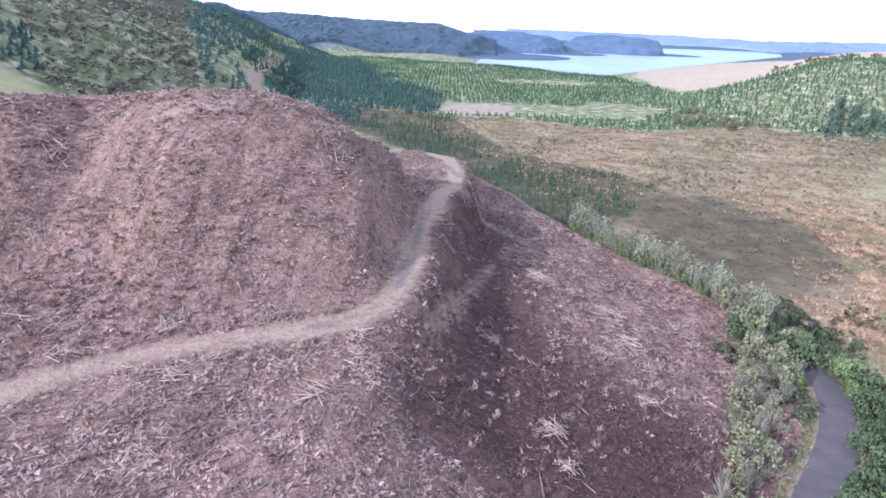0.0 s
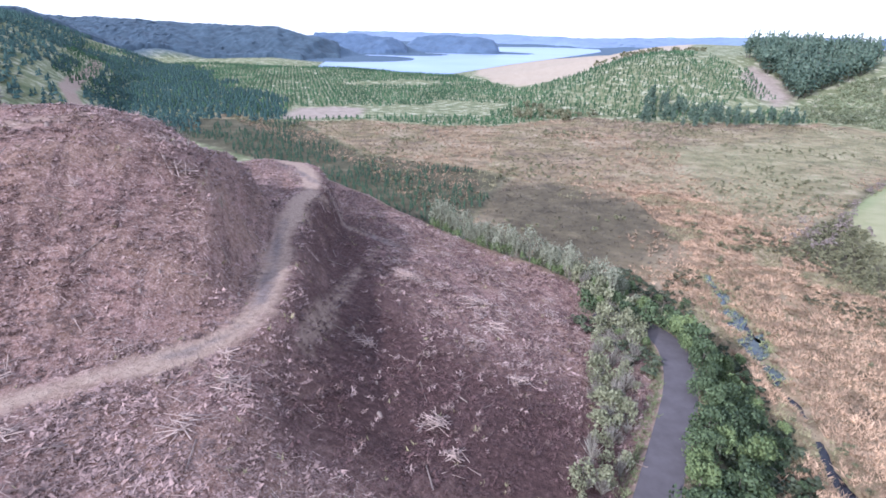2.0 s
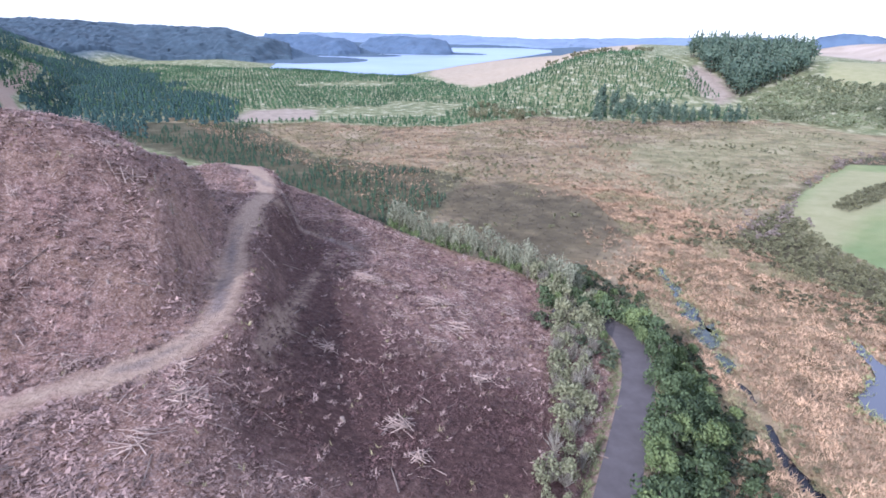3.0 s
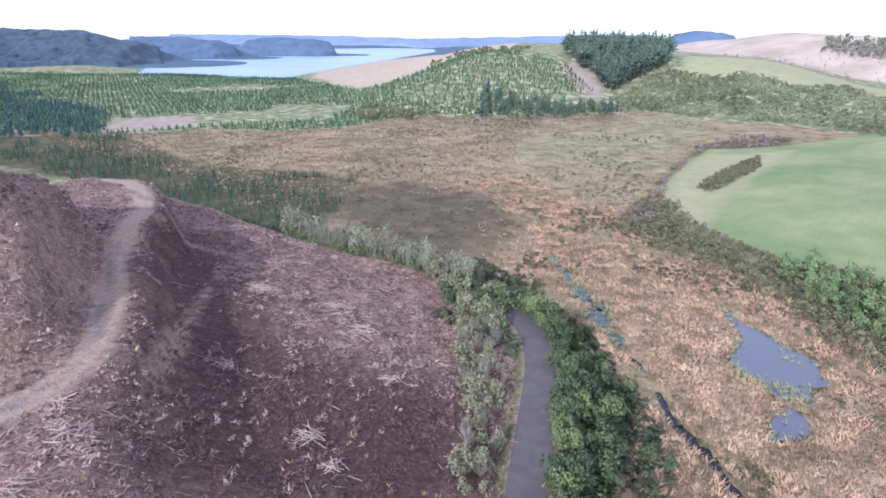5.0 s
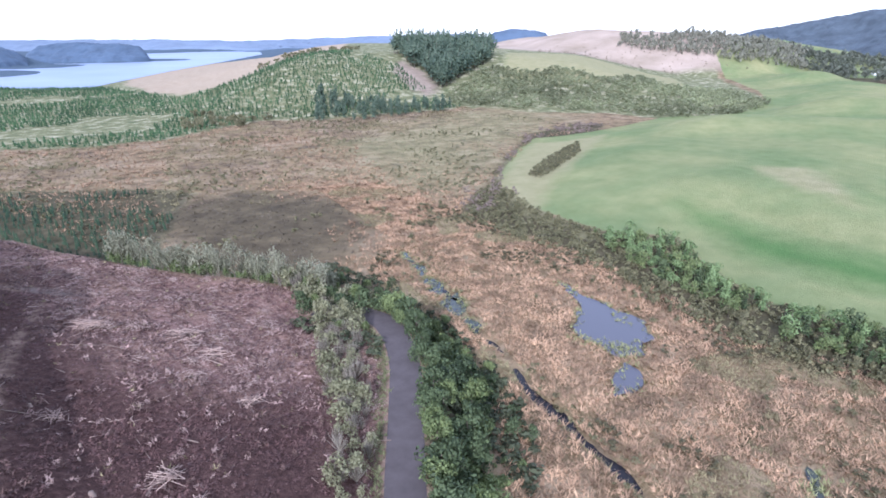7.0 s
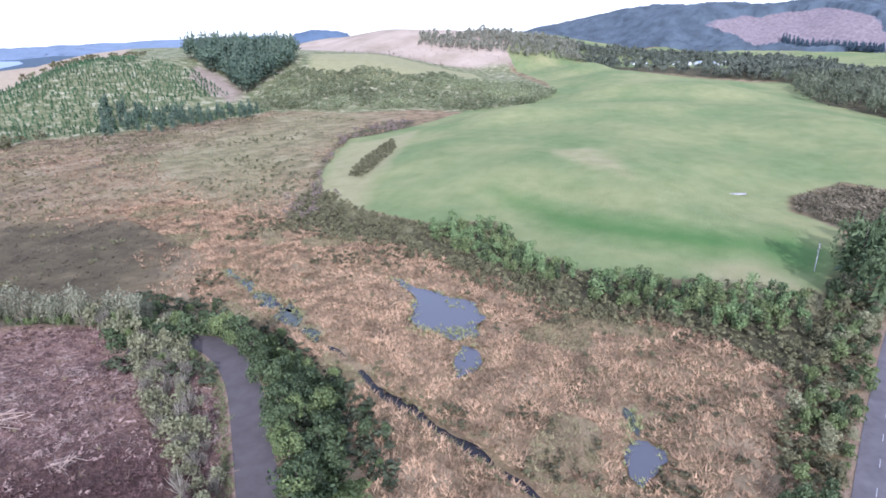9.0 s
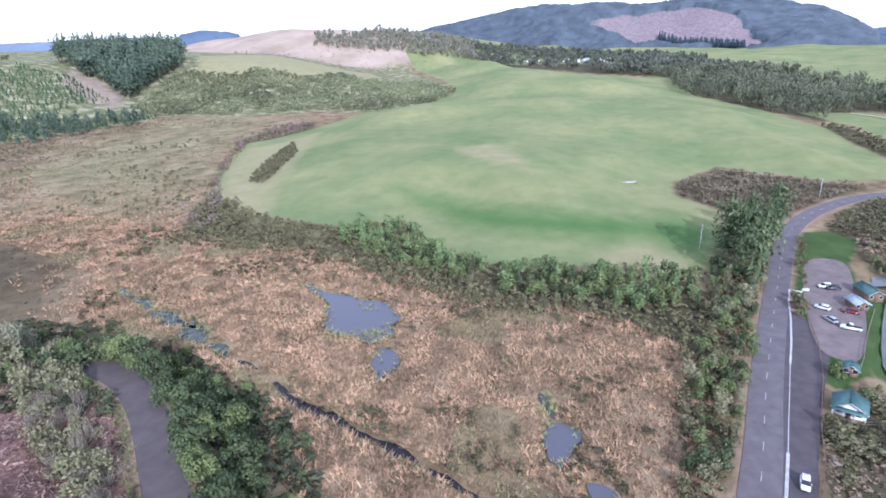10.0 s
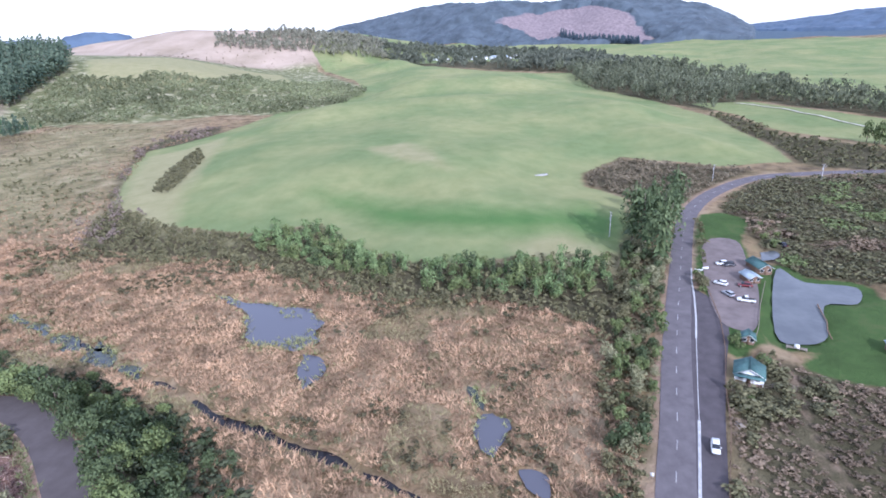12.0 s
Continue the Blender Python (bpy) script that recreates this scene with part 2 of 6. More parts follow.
UPLAND = [(197, 518), (288, 551), (333, 511), (491, 474), (519, 482)] + [(517, 474), (527, 393), (582, 326), (578, 261), (639, 220), (780, 223)] + [polar(-70, 1100), polar(-66, 2000), polar(-45, 2000), polar(-40, 1800), polar(-31, 1700), polar(-24, 1500), polar(-18, 1150), polar(-16, 800)]


def height(x, y):
    """The height of the ground."""
    x, y = np.asarray(x, float), np.asarray(y, float)
    r = np.hypot(x, y)
    rough = fbm(x, y, 160, 3)
    z = 0.5 * vnoise(x, y, 22, 9) + smooth((r - 500) / 900) * (9 + 5 * rough)
    # the upland behind the marsh
    d = inside(x, y, UPLAND)
    az = np.degrees(np.arctan2(-x, y))
    tops = np.interp(az, (-75, -66, -55, -46, -36, -30, -25, -20), (34, 36, 46, 56, 60, 54, 44, 30))
    z = z * (1 - smooth(d / 200)) + smooth((d + 12) / 290) * (tops + 4 * fbm(x, y, 300, 21, 2))
    # the rolling paddock
    d = inside(x, y, PADDOCK)
    z = z + smooth(d / 90) * (9 + 8.0 * vnoise(x + 0.4 * y, y, 85, 33) + 5 * smooth((r - 400) / 500))
    d = inside(x, y, LAKE)
    z = np.where(d > -160, z * smooth(-d / 160) - 4 * smooth(d / 40 + 0.2), z)
    for crest, width in RIDGES:
        d, s = line_dist(x, y, crest)
        top = np.interp(s, range(len(crest)), [c[2] for c in crest])
        k = np.clip(1 - d * (1 + 0.22 * fbm(x, y, 260, 41, 3)) / width, 0, 1)
        z = np.maximum(z, top * smooth(k) * (1 + 0.05 * fbm(x, y, 120, 43, 3)) - 6 * (1 - smooth(k * 5)))
    # the felled spur: an apron with a road, and a steep face up to a flat top
    d = inside(x, y, APRON)
    plane = 34.5 - 0.3 * np.clip(x + 9, 0, 20) - 0.2 * np.clip(x + 9, 0, 200) - 0.12 * np.clip(x + 9, -60, 0)
    plane = np.maximum(plane, 16) + 0.7 * fbm(x, y, 14, 51)
    apron = plane * smooth((d + 26) / 28)
    d = inside(x, y, TOP)
    across, down = x - 0.1 * y, 0.22 * (y + 0.1 * x)
    gully = 1.2 * vnoise(across, down, 11, 55) + 0.8 * vnoise(across, down, 4.5, 58) + 0.9 * fbm(x, y, 12, 57)
    face = 67.5 - 0.74 * 7 * np.logaddexp(0, np.clip(-d, -60, 200) / 7) + gully * smooth(-d / 10)
    face = apron + (face - apron) * smooth((inside(x, y, HILL) + 1) / 5)
    k = np.clip(0.5 + 0.5 * (face - apron) / 5, 0, 1)
    spur = (apron + (face - apron) * k + 5 * k * (1 - k))
    reach = smooth((inside(x, y, APRON) + 60) / 60)
    z = np.maximum(z, np.where(reach > 0.01, spur * reach, -99))
    # benches of the two tracks, cut into the slope
    for line, half, level in ((TRACK_HILL, 3.4, (38, 36)), (TRACK_LOW, 3.6, (18, 16.5))):
        d, s = line_dist(x, y, line)
        lv = level[0] + (level[1] - level[0]) * s / len(line)
        if line is TRACK_HILL:
            lv = lv - 7 * smooth((s / len(line) - 0.8) / 0.2)
        z = lv + (z - lv) * smooth((d - half) / 7)
    # level road, car park and water
    d, s = line_dist(x, y, ROAD)
    z = 0.45 + (z - 0.45) * smooth((d - 8) / 9)
    for plan, level in ((CAR_PARK, 0.45), (WIDE, 0.45), (LAWN, 0.3)):
        z = level + (z - level) * smooth(-inside(x, y, plan) / 6)
    for plan, depth in ((POND, 1.2), (POND_TAIL, 1), (POOL, 1), (POOL_LOW, 1), (POOL_TRAIL, 0.9), (BACK_POND, 1.0), (FISH_POND, 1.2), *((q, 0.9) for q in STREAM_POOLS)):
        d = inside(x, y, plan)
        z = z * smooth(-(d - 1) / 8 + 0.3) - depth * smooth((d + 1.2) / 2.5)
    d, s = line_dist(x, y, STREAM)
    z = z * smooth(d / 6) - 1.5 * smooth(1 - (d + 0.45 - 1.5 * np.exp(-((x - 98) ** 2 + (y - 62) ** 2) / 130) - 0.9 * np.exp(-((x - 91) ** 2 + (y - 41) ** 2) / 50) - 0.5 * vnoise(x, y, 17, 61) - 0.8 * vnoise(x, y, 4.5, 62)) / 1.5)
    return z


def ground_at(x, y):
    return float(height(np.array([x]), np.array([y]))[0])


# ---- materials ----
def material(name, rough=0.9, spec=0.2):
    m = bpy.data.materials.new(name)
    m.use_nodes = True
    b = m.node_tree.nodes["Principled BSDF"]
    b.inputs["Roughness"].default_value = rough
    b.inputs["Specular IOR Level"].default_value = spec
    return m, m.node_tree, b


def noise_node(nt, scale, detail=4.0, rough=0.6, vec=None):
    n = nt.nodes.new("ShaderNodeTexNoise")
    n.inputs["Scale"].default_value, n.inputs["Detail"].default_value, n.inputs["Roughness"].default_value = scale, detail, rough
    if vec is None:
        vec = nt.nodes.new("ShaderNodeTexCoord").outputs["Object"]
    nt.links.new(vec, n.inputs["Vector"])
    return n.outputs["Fac"]


def ramp(nt, fac, stops):
    r = nt.nodes.new("ShaderNodeValToRGB")
    while len(r.color_ramp.elements) < len(stops):
        r.color_ramp.elements.new(0.5)
    for e, (p, c) in zip(r.color_ramp.elements, stops):
        e.position, e.color = p, (*c, 1)
    nt.links.new(fac, r.inputs[0])
    return r.outputs[0]


def mix(nt, fac, a, b, mode="MIX"):
    n = nt.nodes.new("ShaderNodeMix")
    n.data_type, n.blend_type = "RGBA", mode
    for sock, v in ((n.inputs["Factor"], fac), (n.inputs["A"], a), (n.inputs["B"], b)):
        if isinstance(v, bpy.types.NodeSocket):
            nt.links.new(v, sock)
        elif isinstance(v, (int, float)):
            sock.default_value = v
        else:
            sock.default_value = (*v, 1)
    return n.outputs["Result"]


def calc(nt, op, a, b=0.0, c=0.0):
    n = nt.nodes.new("ShaderNodeMath")
    n.operation = op
    for sock, v in zip(n.inputs, (a, b, c)):
        if isinstance(v, bpy.types.NodeSocket):
            nt.links.new(v, sock)
        else:
            sock.default_value = v
    return n.outputs[0]


def bump(nt, b, fac, strength, dist):
    n = nt.nodes.new("ShaderNodeBump")
    n.inputs["Strength"].default_value, n.inputs["Distance"].default_value = strength, dist
    nt.links.new(fac, n.inputs["Height"])
    nt.links.new(n.outputs[0], b.inputs["Normal"])


def plain(name, color, rough=0.8, vary=0.25, scale=3.0, metal=0.0, spec=0.3, relief=0.0):
    """A surface of one colour with a little grain and wear."""
    m, nt, b = material(name, rough, spec)
    f = noise_node(nt, scale, 5)
    dark, light = tuple(c * (1 - vary) for c in color), tuple(min(1, c * (1 + vary)) for c in color)
    nt.links.new(ramp(nt, f, ((0.3, dark), (0.7, light))), b.inputs["Base Color"])
    b.inputs["Metallic"].default_value = metal
    if relief:
        bump(nt, b, noise_node(nt, scale * 6, 4), 0.6, relief)
    return m


def foliage(name, dark, light, drift=0.0, size=0.05, thin=0.0):
    """Leaves that vary from plant to plant and from leaf to leaf."""
    m, nt, b = material(name, 0.65, 0.25)
    info = nt.nodes.new("ShaderNodeObjectInfo").outputs["Random"]
    geo = nt.nodes.new("ShaderNodeNewGeometry").outputs["Random Per Island"]
    f = calc(nt, "ADD", calc(nt, "MULTIPLY", geo, 0.65), calc(nt, "MULTIPLY", info, 0.35))
    c = ramp(nt, f, ((0.0, dark), (1.0, light)))
    if drift:
        lo, hi = (1 - drift,) * 3, (1 + drift * 0.5, 1 + drift * 0.4, 1 + drift * 0.35)
        c = mix(nt, 1.0, c, ramp(nt, noise_node(nt, size, 4), ((0.36, lo), (0.62, tuple(min(1, v) for v in hi)))), "MULTIPLY")
    nt.links.new(c, b.inputs["Base Color"])
    if thin:  # light that comes through the leaves
        back, both = nt.nodes.new("ShaderNodeBsdfTranslucent"), nt.nodes.new("ShaderNodeMixShader")
        nt.links.new(c, back.inputs["Color"])
        both.inputs[0].default_value = thin
        nt.links.new(b.outputs[0], both.inputs[1])
        nt.links.new(back.outputs[0], both.inputs[2])
        nt.links.new(both.outputs[0], nt.nodes["Material Output"].inputs[0])
    return m


# the ground's own cover: bare slash, marsh, grass, plantation litter
GROUND, nt, b = material("ground_cover", 0.95, 0.1)


def mask(name, edge=1.0, wobble=0.0, size=0.05):
    a = nt.nodes.new("ShaderNodeAttribute")
    a.attribute_name = name
    d = a.outputs["Fac"]
    if wobble:
        d = calc(nt, "ADD", d, calc(nt, "MULTIPLY", calc(nt, "SUBTRACT", noise_node(nt, size, 3), 0.5), wobble))
    n = nt.nodes.new("ShaderNodeMapRange")
    n.inputs["From Min"].default_value, n.inputs["From Max"].default_value = -edge, edge
    nt.links.new(d, n.inputs["Value"])
    return n.outputs[0]


n_big, n_mid, n_fine = noise_node(nt, 0.012, 4), noise_node(nt, 0.09, 5, 0.65), noise_node(nt, 0.9, 5, 0.7)
marsh = ramp(nt, n_mid, ((0.28, (0.08, 0.058, 0.034)), (0.42, (0.17, 0.118, 0.068)), (0.55, (0.32, 0.225, 0.132)), (0.7, (0.20, 0.165, 0.085))))
marsh = mix(nt, ramp(nt, n_big, ((0.42, (0, 0, 0)), (0.62, (1, 1, 1)))), marsh, ramp(nt, n_mid, ((0.3, (0.11, 0.088, 0.047)), (0.7, (0.30, 0.222, 0.122)))))
n_patch = noise_node(nt, 0.03, 5, 0.65)
marsh = mix(nt, ramp(nt, n_patch, ((0.5, (0, 0, 0)), (0.64, (0.75, 0.75, 0.75)))), marsh, ramp(nt, n_mid, ((0.3, (0.27, 0.205, 0.13)), (0.7, (0.44, 0.34, 0.225)))))
marsh = mix(nt, ramp(nt, n_patch, ((0.33, (0.8, 0.8, 0.8)), (0.44, (0, 0, 0)))), marsh, ramp(nt, n_mid, ((0.3, (0.09, 0.068, 0.048)), (0.7, (0.18, 0.135, 0.095)))))
col = marsh
pasture = mix(nt, ramp(nt, n_big, ((0.36, (0, 0, 0)), (0.72, (1, 1, 1)))), ramp(nt, n_mid, ((0.3, (0.155, 0.20, 0.08)), (0.7, (0.205, 0.25, 0.11)))), ramp(nt, n_mid, ((0.3, (0.27, 0.27, 0.12)), (0.7, (0.35, 0.33, 0.16)))))
scrub = ramp(nt, n_mid, ((0.3, (0.06, 0.055, 0.03)), (0.55, (0.105, 0.09, 0.052)), (0.75, (0.18, 0.15, 0.09))))
litter = ramp(nt, n_mid, ((0.3, (0.10, 0.12, 0.055)), (0.5, (0.20, 0.20, 0.10)), (0.7, (0.50, 0.455, 0.31))))
straw = ramp(nt, n_mid, ((0.3, (0.36, 0.275, 0.185)), (0.7, (0.47, 0.37, 0.26))))
n_speck = noise_node(nt, 3.2, 4, 0.75)
turn = nt.nodes.new("ShaderNodeMapping")  # drag marks that run down the face
turn.inputs["Rotation"].default_value = (0, 0, radians(6))
turn.inputs["Scale"].default_value = (0.42, 0.05, 0.05)
nt.links.new(nt.nodes.new("ShaderNodeTexCoord").outputs["Object"], turn.inputs["Vector"])
n_drag = noise_node(nt, 1.0, 5, 0.65, turn.outputs[0])
slash = ramp(nt, n_fine, ((0.3, (0.12, 0.064, 0.05)), (0.46, (0.225, 0.128, 0.104)), (0.6, (0.335, 0.205, 0.168)), (0.75, (0.44, 0.305, 0.262))))
slash = mix(nt, ramp(nt, n_mid, ((0.35, (0, 0, 0)), (0.65, (0.7, 0.7, 0.7)))), slash, ramp(nt, n_fine, ((0.3, (0.15, 0.088, 0.055)), (0.7, (0.30, 0.19, 0.125)))))
slash = mix(nt, ramp(nt, n_drag, ((0.38, (0.9, 0.9, 0.9)), (0.52, (0, 0, 0)))), slash, ramp(nt, n_fine, ((0.3, (0.075, 0.042, 0.034)), (0.7, (0.19, 0.115, 0.09)))))
slash = mix(nt, ramp(nt, n_speck, ((0.52, (0, 0, 0)), (0.66, (0.85, 0.85, 0.85)))), slash, ramp(nt, n_fine, ((0.3, (0.30, 0.21, 0.175)), (0.7, (0.50, 0.385, 0.33)))))
slash = mix(nt, ramp(nt, n_speck, ((0.34, (0.8, 0.8, 0.8)), (0.44, (0, 0, 0)))), slash, (0.05, 0.03, 0.025))
dirt = ramp(nt, n_fine, ((0.3, (0.27, 0.185, 0.13)), (0.7, (0.40, 0.29, 0.215))))
pink = ramp(nt, n_big, ((0.3, (0.31, 0.245, 0.175)), (0.55, (0.44, 0.345, 0.265)), (0.75, (0.52, 0.41, 0.325))))
# the far_woods ground is blued like its trees to carry the haze
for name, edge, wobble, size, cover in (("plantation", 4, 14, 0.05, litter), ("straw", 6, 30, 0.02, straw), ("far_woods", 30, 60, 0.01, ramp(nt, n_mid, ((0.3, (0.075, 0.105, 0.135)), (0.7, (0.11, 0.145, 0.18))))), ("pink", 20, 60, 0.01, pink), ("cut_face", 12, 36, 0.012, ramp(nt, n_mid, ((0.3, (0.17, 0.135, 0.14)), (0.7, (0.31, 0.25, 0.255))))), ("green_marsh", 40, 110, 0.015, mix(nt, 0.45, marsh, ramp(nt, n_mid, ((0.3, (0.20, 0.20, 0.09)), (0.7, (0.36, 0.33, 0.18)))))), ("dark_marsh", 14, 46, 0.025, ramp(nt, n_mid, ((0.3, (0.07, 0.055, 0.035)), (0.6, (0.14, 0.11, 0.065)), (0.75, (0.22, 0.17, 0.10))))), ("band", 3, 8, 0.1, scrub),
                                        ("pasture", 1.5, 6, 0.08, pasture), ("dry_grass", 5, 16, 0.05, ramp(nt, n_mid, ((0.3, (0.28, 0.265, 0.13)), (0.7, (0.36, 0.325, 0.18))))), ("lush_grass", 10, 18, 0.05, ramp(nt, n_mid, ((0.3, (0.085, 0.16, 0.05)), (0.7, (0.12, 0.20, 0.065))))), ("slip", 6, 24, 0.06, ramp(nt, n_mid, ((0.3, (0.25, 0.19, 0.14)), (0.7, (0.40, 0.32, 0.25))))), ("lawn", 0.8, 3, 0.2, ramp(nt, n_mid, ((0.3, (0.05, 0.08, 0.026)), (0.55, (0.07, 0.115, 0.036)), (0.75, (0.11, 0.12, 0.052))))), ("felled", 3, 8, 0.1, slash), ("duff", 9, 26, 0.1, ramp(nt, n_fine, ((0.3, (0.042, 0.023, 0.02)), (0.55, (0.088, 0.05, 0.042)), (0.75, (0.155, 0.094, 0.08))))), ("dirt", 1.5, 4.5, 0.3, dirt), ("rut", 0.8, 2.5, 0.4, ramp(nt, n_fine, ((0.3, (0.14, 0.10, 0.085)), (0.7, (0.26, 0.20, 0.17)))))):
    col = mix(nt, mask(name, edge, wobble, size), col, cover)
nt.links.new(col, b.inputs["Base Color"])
bump(nt, b, n_fine, 0.9, 0.6)

WATER, nt, b = material("still_water", 0.16, 0.5)
b.inputs["Base Color"].default_value = (0.10, 0.098, 0.118, 1)
bump(nt, b, noise_node(nt, 0.6, 3), 0.05, 0.05)

# dark base colour holds the shade of reeds and banks on the stream
SHADED_WATER, nt, b = material("shaded_stream_water", 0.22, 0.22)
b.inputs["Base Color"].default_value = (0.024, 0.022, 0.026, 1)
bump(nt, b, noise_node(nt, 0.8, 3), 0.1, 0.05)

WEED_WATER, nt, b = material("dark_weedy_water", 0.2, 0.45)
nt.links.new(ramp(nt, noise_node(nt, 0.5, 4), ((0.4, (0.03, 0.034, 0.045)), (0.62, (0.075, 0.085, 0.05)))), b.inputs["Base Color"])

GREY_WATER, nt, b = material("grey_pond_water", 0.13, 0.5)
nt.links.new(ramp(nt, noise_node(nt, 0.12, 3), ((0.35, (0.085, 0.09, 0.098)), (0.65, (0.125, 0.13, 0.135)))), b.inputs["Base Color"])
bump(nt, b, noise_node(nt, 0.9, 3), 0.08, 0.05)

LAKE_WATER, nt, b = material("pale_lake_water", 0.4, 0.3)
nt.links.new(ramp(nt, noise_node(nt, 0.004, 3), ((0.35, (0.24, 0.30, 0.44)), (0.65, (0.31, 0.37, 0.51)))), b.inputs["Base Color"])

ASPHALT, nt, b = material("asphalt", 0.85, 0.3)
f = noise_node(nt, 0.35, 5)
nt.links.new(ramp(nt, f, ((0.3, (0.115, 0.10, 0.105)), (0.7, (0.165, 0.145, 0.15)))), b.inputs["Base Color"])
bump(nt, b, noise_node(nt, 30, 3), 0.3, 0.01)
DARK_SEAL = plain("dark_seal", (0.088, 0.075, 0.08), 0.9, 0.2, 0.3, relief=0.01)
GRAVEL = plain("gravel", (0.185, 0.15, 0.142), 0.95, 0.22, 0.25, relief=0.03)
TRACK_GREY = plain("grey_gravel", (0.108, 0.09, 0.088), 0.95, 0.16, 0.35, relief=0.015)
LINE_PAINT = plain("white_road_paint", (0.46, 0.45, 0.445), 0.8, 0.3, 1.2)

# ---- the ground, one sheet to the horizon ----
N, SPAN = 520, 4700.0
u = np.linspace(-1, 1, N)
k = math.asinh(SPAN / 70.0)
gx, gy = np.meshgrid(60 + 70.0 * np.sinh(k * u), 110 + 70.0 * np.sinh(k * u))
px_, py_ = gx.ravel(), gy.ravel()
pz_ = height(px_, py_)
idx = np.arange(N * N).reshape(N, N)
quads = np.stack([idx[:-1, :-1], idx[:-1, 1:], idx[1:, 1:], idx[1:, :-1]], -1).reshape(-1, 4)
me = bpy.data.meshes.new("ground")
me.from_pydata(np.stack([px_, py_, pz_], -1).tolist(), [], quads.tolist())
me.shade_smooth()
ground = tagged(new("ground", me), "rolling valley floor with marsh, pasture and a felled pinkish-brown spur", "ground", kind="structure")
me.materials.append(GROUND)


def cover(name, values):
    a = me.attributes.new(name, "FLOAT", "POINT")
    a.data.foreach_set("value", np.asarray(values, np.float32))


steep = np.full(px_.shape, -999.0)
for crest, width in (*RIDGES[1:6], *RIDGES[7:]):
    steep = np.maximum(steep, width * 0.8 - line_dist(px_, py_, crest)[0])
pr = np.hypot(px_, py_)
paz = np.degrees(np.arctan2(-px_, py_))
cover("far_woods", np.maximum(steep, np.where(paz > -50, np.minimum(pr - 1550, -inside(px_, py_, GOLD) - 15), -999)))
cover("plantation", np.maximum.reduce([inside(px_, py_, PLANT_BAND), np.where(pr > 600, inside(px_, py_, UPLAND), -999), np.where((paz > -48) & (paz < 40) & (pr > 330), -inside(px_, py_, MARSH), -999)]))
cover("straw", inside(px_, py_, GOLD))
d60, s60 = line_dist(px_, py_, RIDGES[6][0])
cover("pink", 300 - d60)
cover("cut_face", inside(px_, py_, CUT_FACE))
cover("green_marsh", inside(px_, py_, GREEN_MARSH))
cover("dark_marsh", inside(px_, py_, DARK_MARSH))
cover("band", np.maximum.reduce([inside(px_, py_, q_) for q_ in (BAND, PLANT_BAND, BELT, SCRUB, HILL_SCRUB, COVE, FAR_SCRUB, BELOW_TRACK, PADDOCK_SIDE)]))
fields = np.where(paz < -70, np.minimum(np.minimum(pr - np.interp(paz, (-120, -107, -99.7, -92), (620, 800, 1000, 1250)), 40 - steep), 2050 - pr) + 60 * fbm(px_, py_, 200, 71), -999.0)
cover("pasture", np.maximum.reduce([inside(px_, py_, PADDOCK) + 9 * smooth((pr - 500) / 200), inside(px_, py_, FAR_PADDOCK), inside(px_, py_, UPPER_FIELD), fields]))
cover("dry_grass", np.maximum.reduce([inside(px_, py_, q_) for q_ in (DRY_KNOB, DRY_LENS, DRY_SIDE, MEADOW, UPPER_FIELD)]))
cover("lush_grass", inside(px_, py_, DARK_GRASS))
cover("slip", np.maximum(inside(px_, py_, SLIP), inside(px_, py_, YARD)))
cover("lawn", np.maximum.reduce([inside(px_, py_, LAWN), inside(px_, py_, VERGE), inside(px_, py_, FISH_POND) + 4]))
cover("felled", inside(px_, py_, APRON))
# darker ground colour paints in the shade on this slope
cover("duff", inside(px_, py_, SHADE_SLOPE))
rut_line = [(x + 1.0, y + 0.3) for x, y in TRACK_HILL[24:44]]
cover("rut", 0.7 + 0.9 * vnoise(px_, py_, 7, 75) - np.minimum(line_dist(px_, py_, [(x - 1.9, y) for x, y in rut_line])[0], line_dist(px_, py_, EDGE_TRACK)[0] - 0.6))
cover("dirt", np.maximum.reduce([2.6 + 1.2 * vnoise(px_, py_, 9, 63) - line_dist(px_, py_, TRACK_HILL)[0], 4.3 + 0.8 * vnoise(px_, py_, 12, 66) - line_dist(px_, py_, ROAD)[0], 0.35 + vnoise(px_, py_, 8, 64) - line_dist(px_, py_, SIDE_TRACK)[0], 3.7 - line_dist(px_, py_, TRACK_LOW)[0], inside(px_, py_, JUNCTION), inside(px_, py_, BEND) - 0.5, 6 - line_dist(px_, py_, FAR_TRACK)[0], 1.7 + vnoise(px_, py_, 10, 69) - line_dist(px_, py_, EDGE_TRACK)[0], 1.3 + vnoise(px_, py_, 9, 67) - line_dist(px_, py_, TOP_TRACK)[0], 0.5 + 0.8 * vnoise(px_, py_, 6, 65) - line_dist(px_, py_, MUD_PATH)[0]]))


# ---- mesh helpers ----
def mesh_ob(name, verts, faces, mat, parent=None):
    m = bpy.data.meshes.new(name)
    m.from_pydata([tuple(v) for v in verts], [], faces)
    m.materials.append(mat)
    ob = new(name, m)
    ob.parent = parent
    return ob


def sheet(name, plan, z, mat, label, category):
    """A level sheet over a plan outline."""
    bm = bmesh.new()
    f = bm.faces.new([bm.verts.new((x, y, z)) for x, y in plan])
    f.normal_update()
    if f.normal.z < 0:
        f.normal_flip()
    bmesh.ops.triangulate(bm, faces=[f])
    m = bpy.data.meshes.new(name)
    bm.to_mesh(m), bm.free()
    m.materials.append(mat)
    return tagged(new(name, m), label, category, kind="structure")


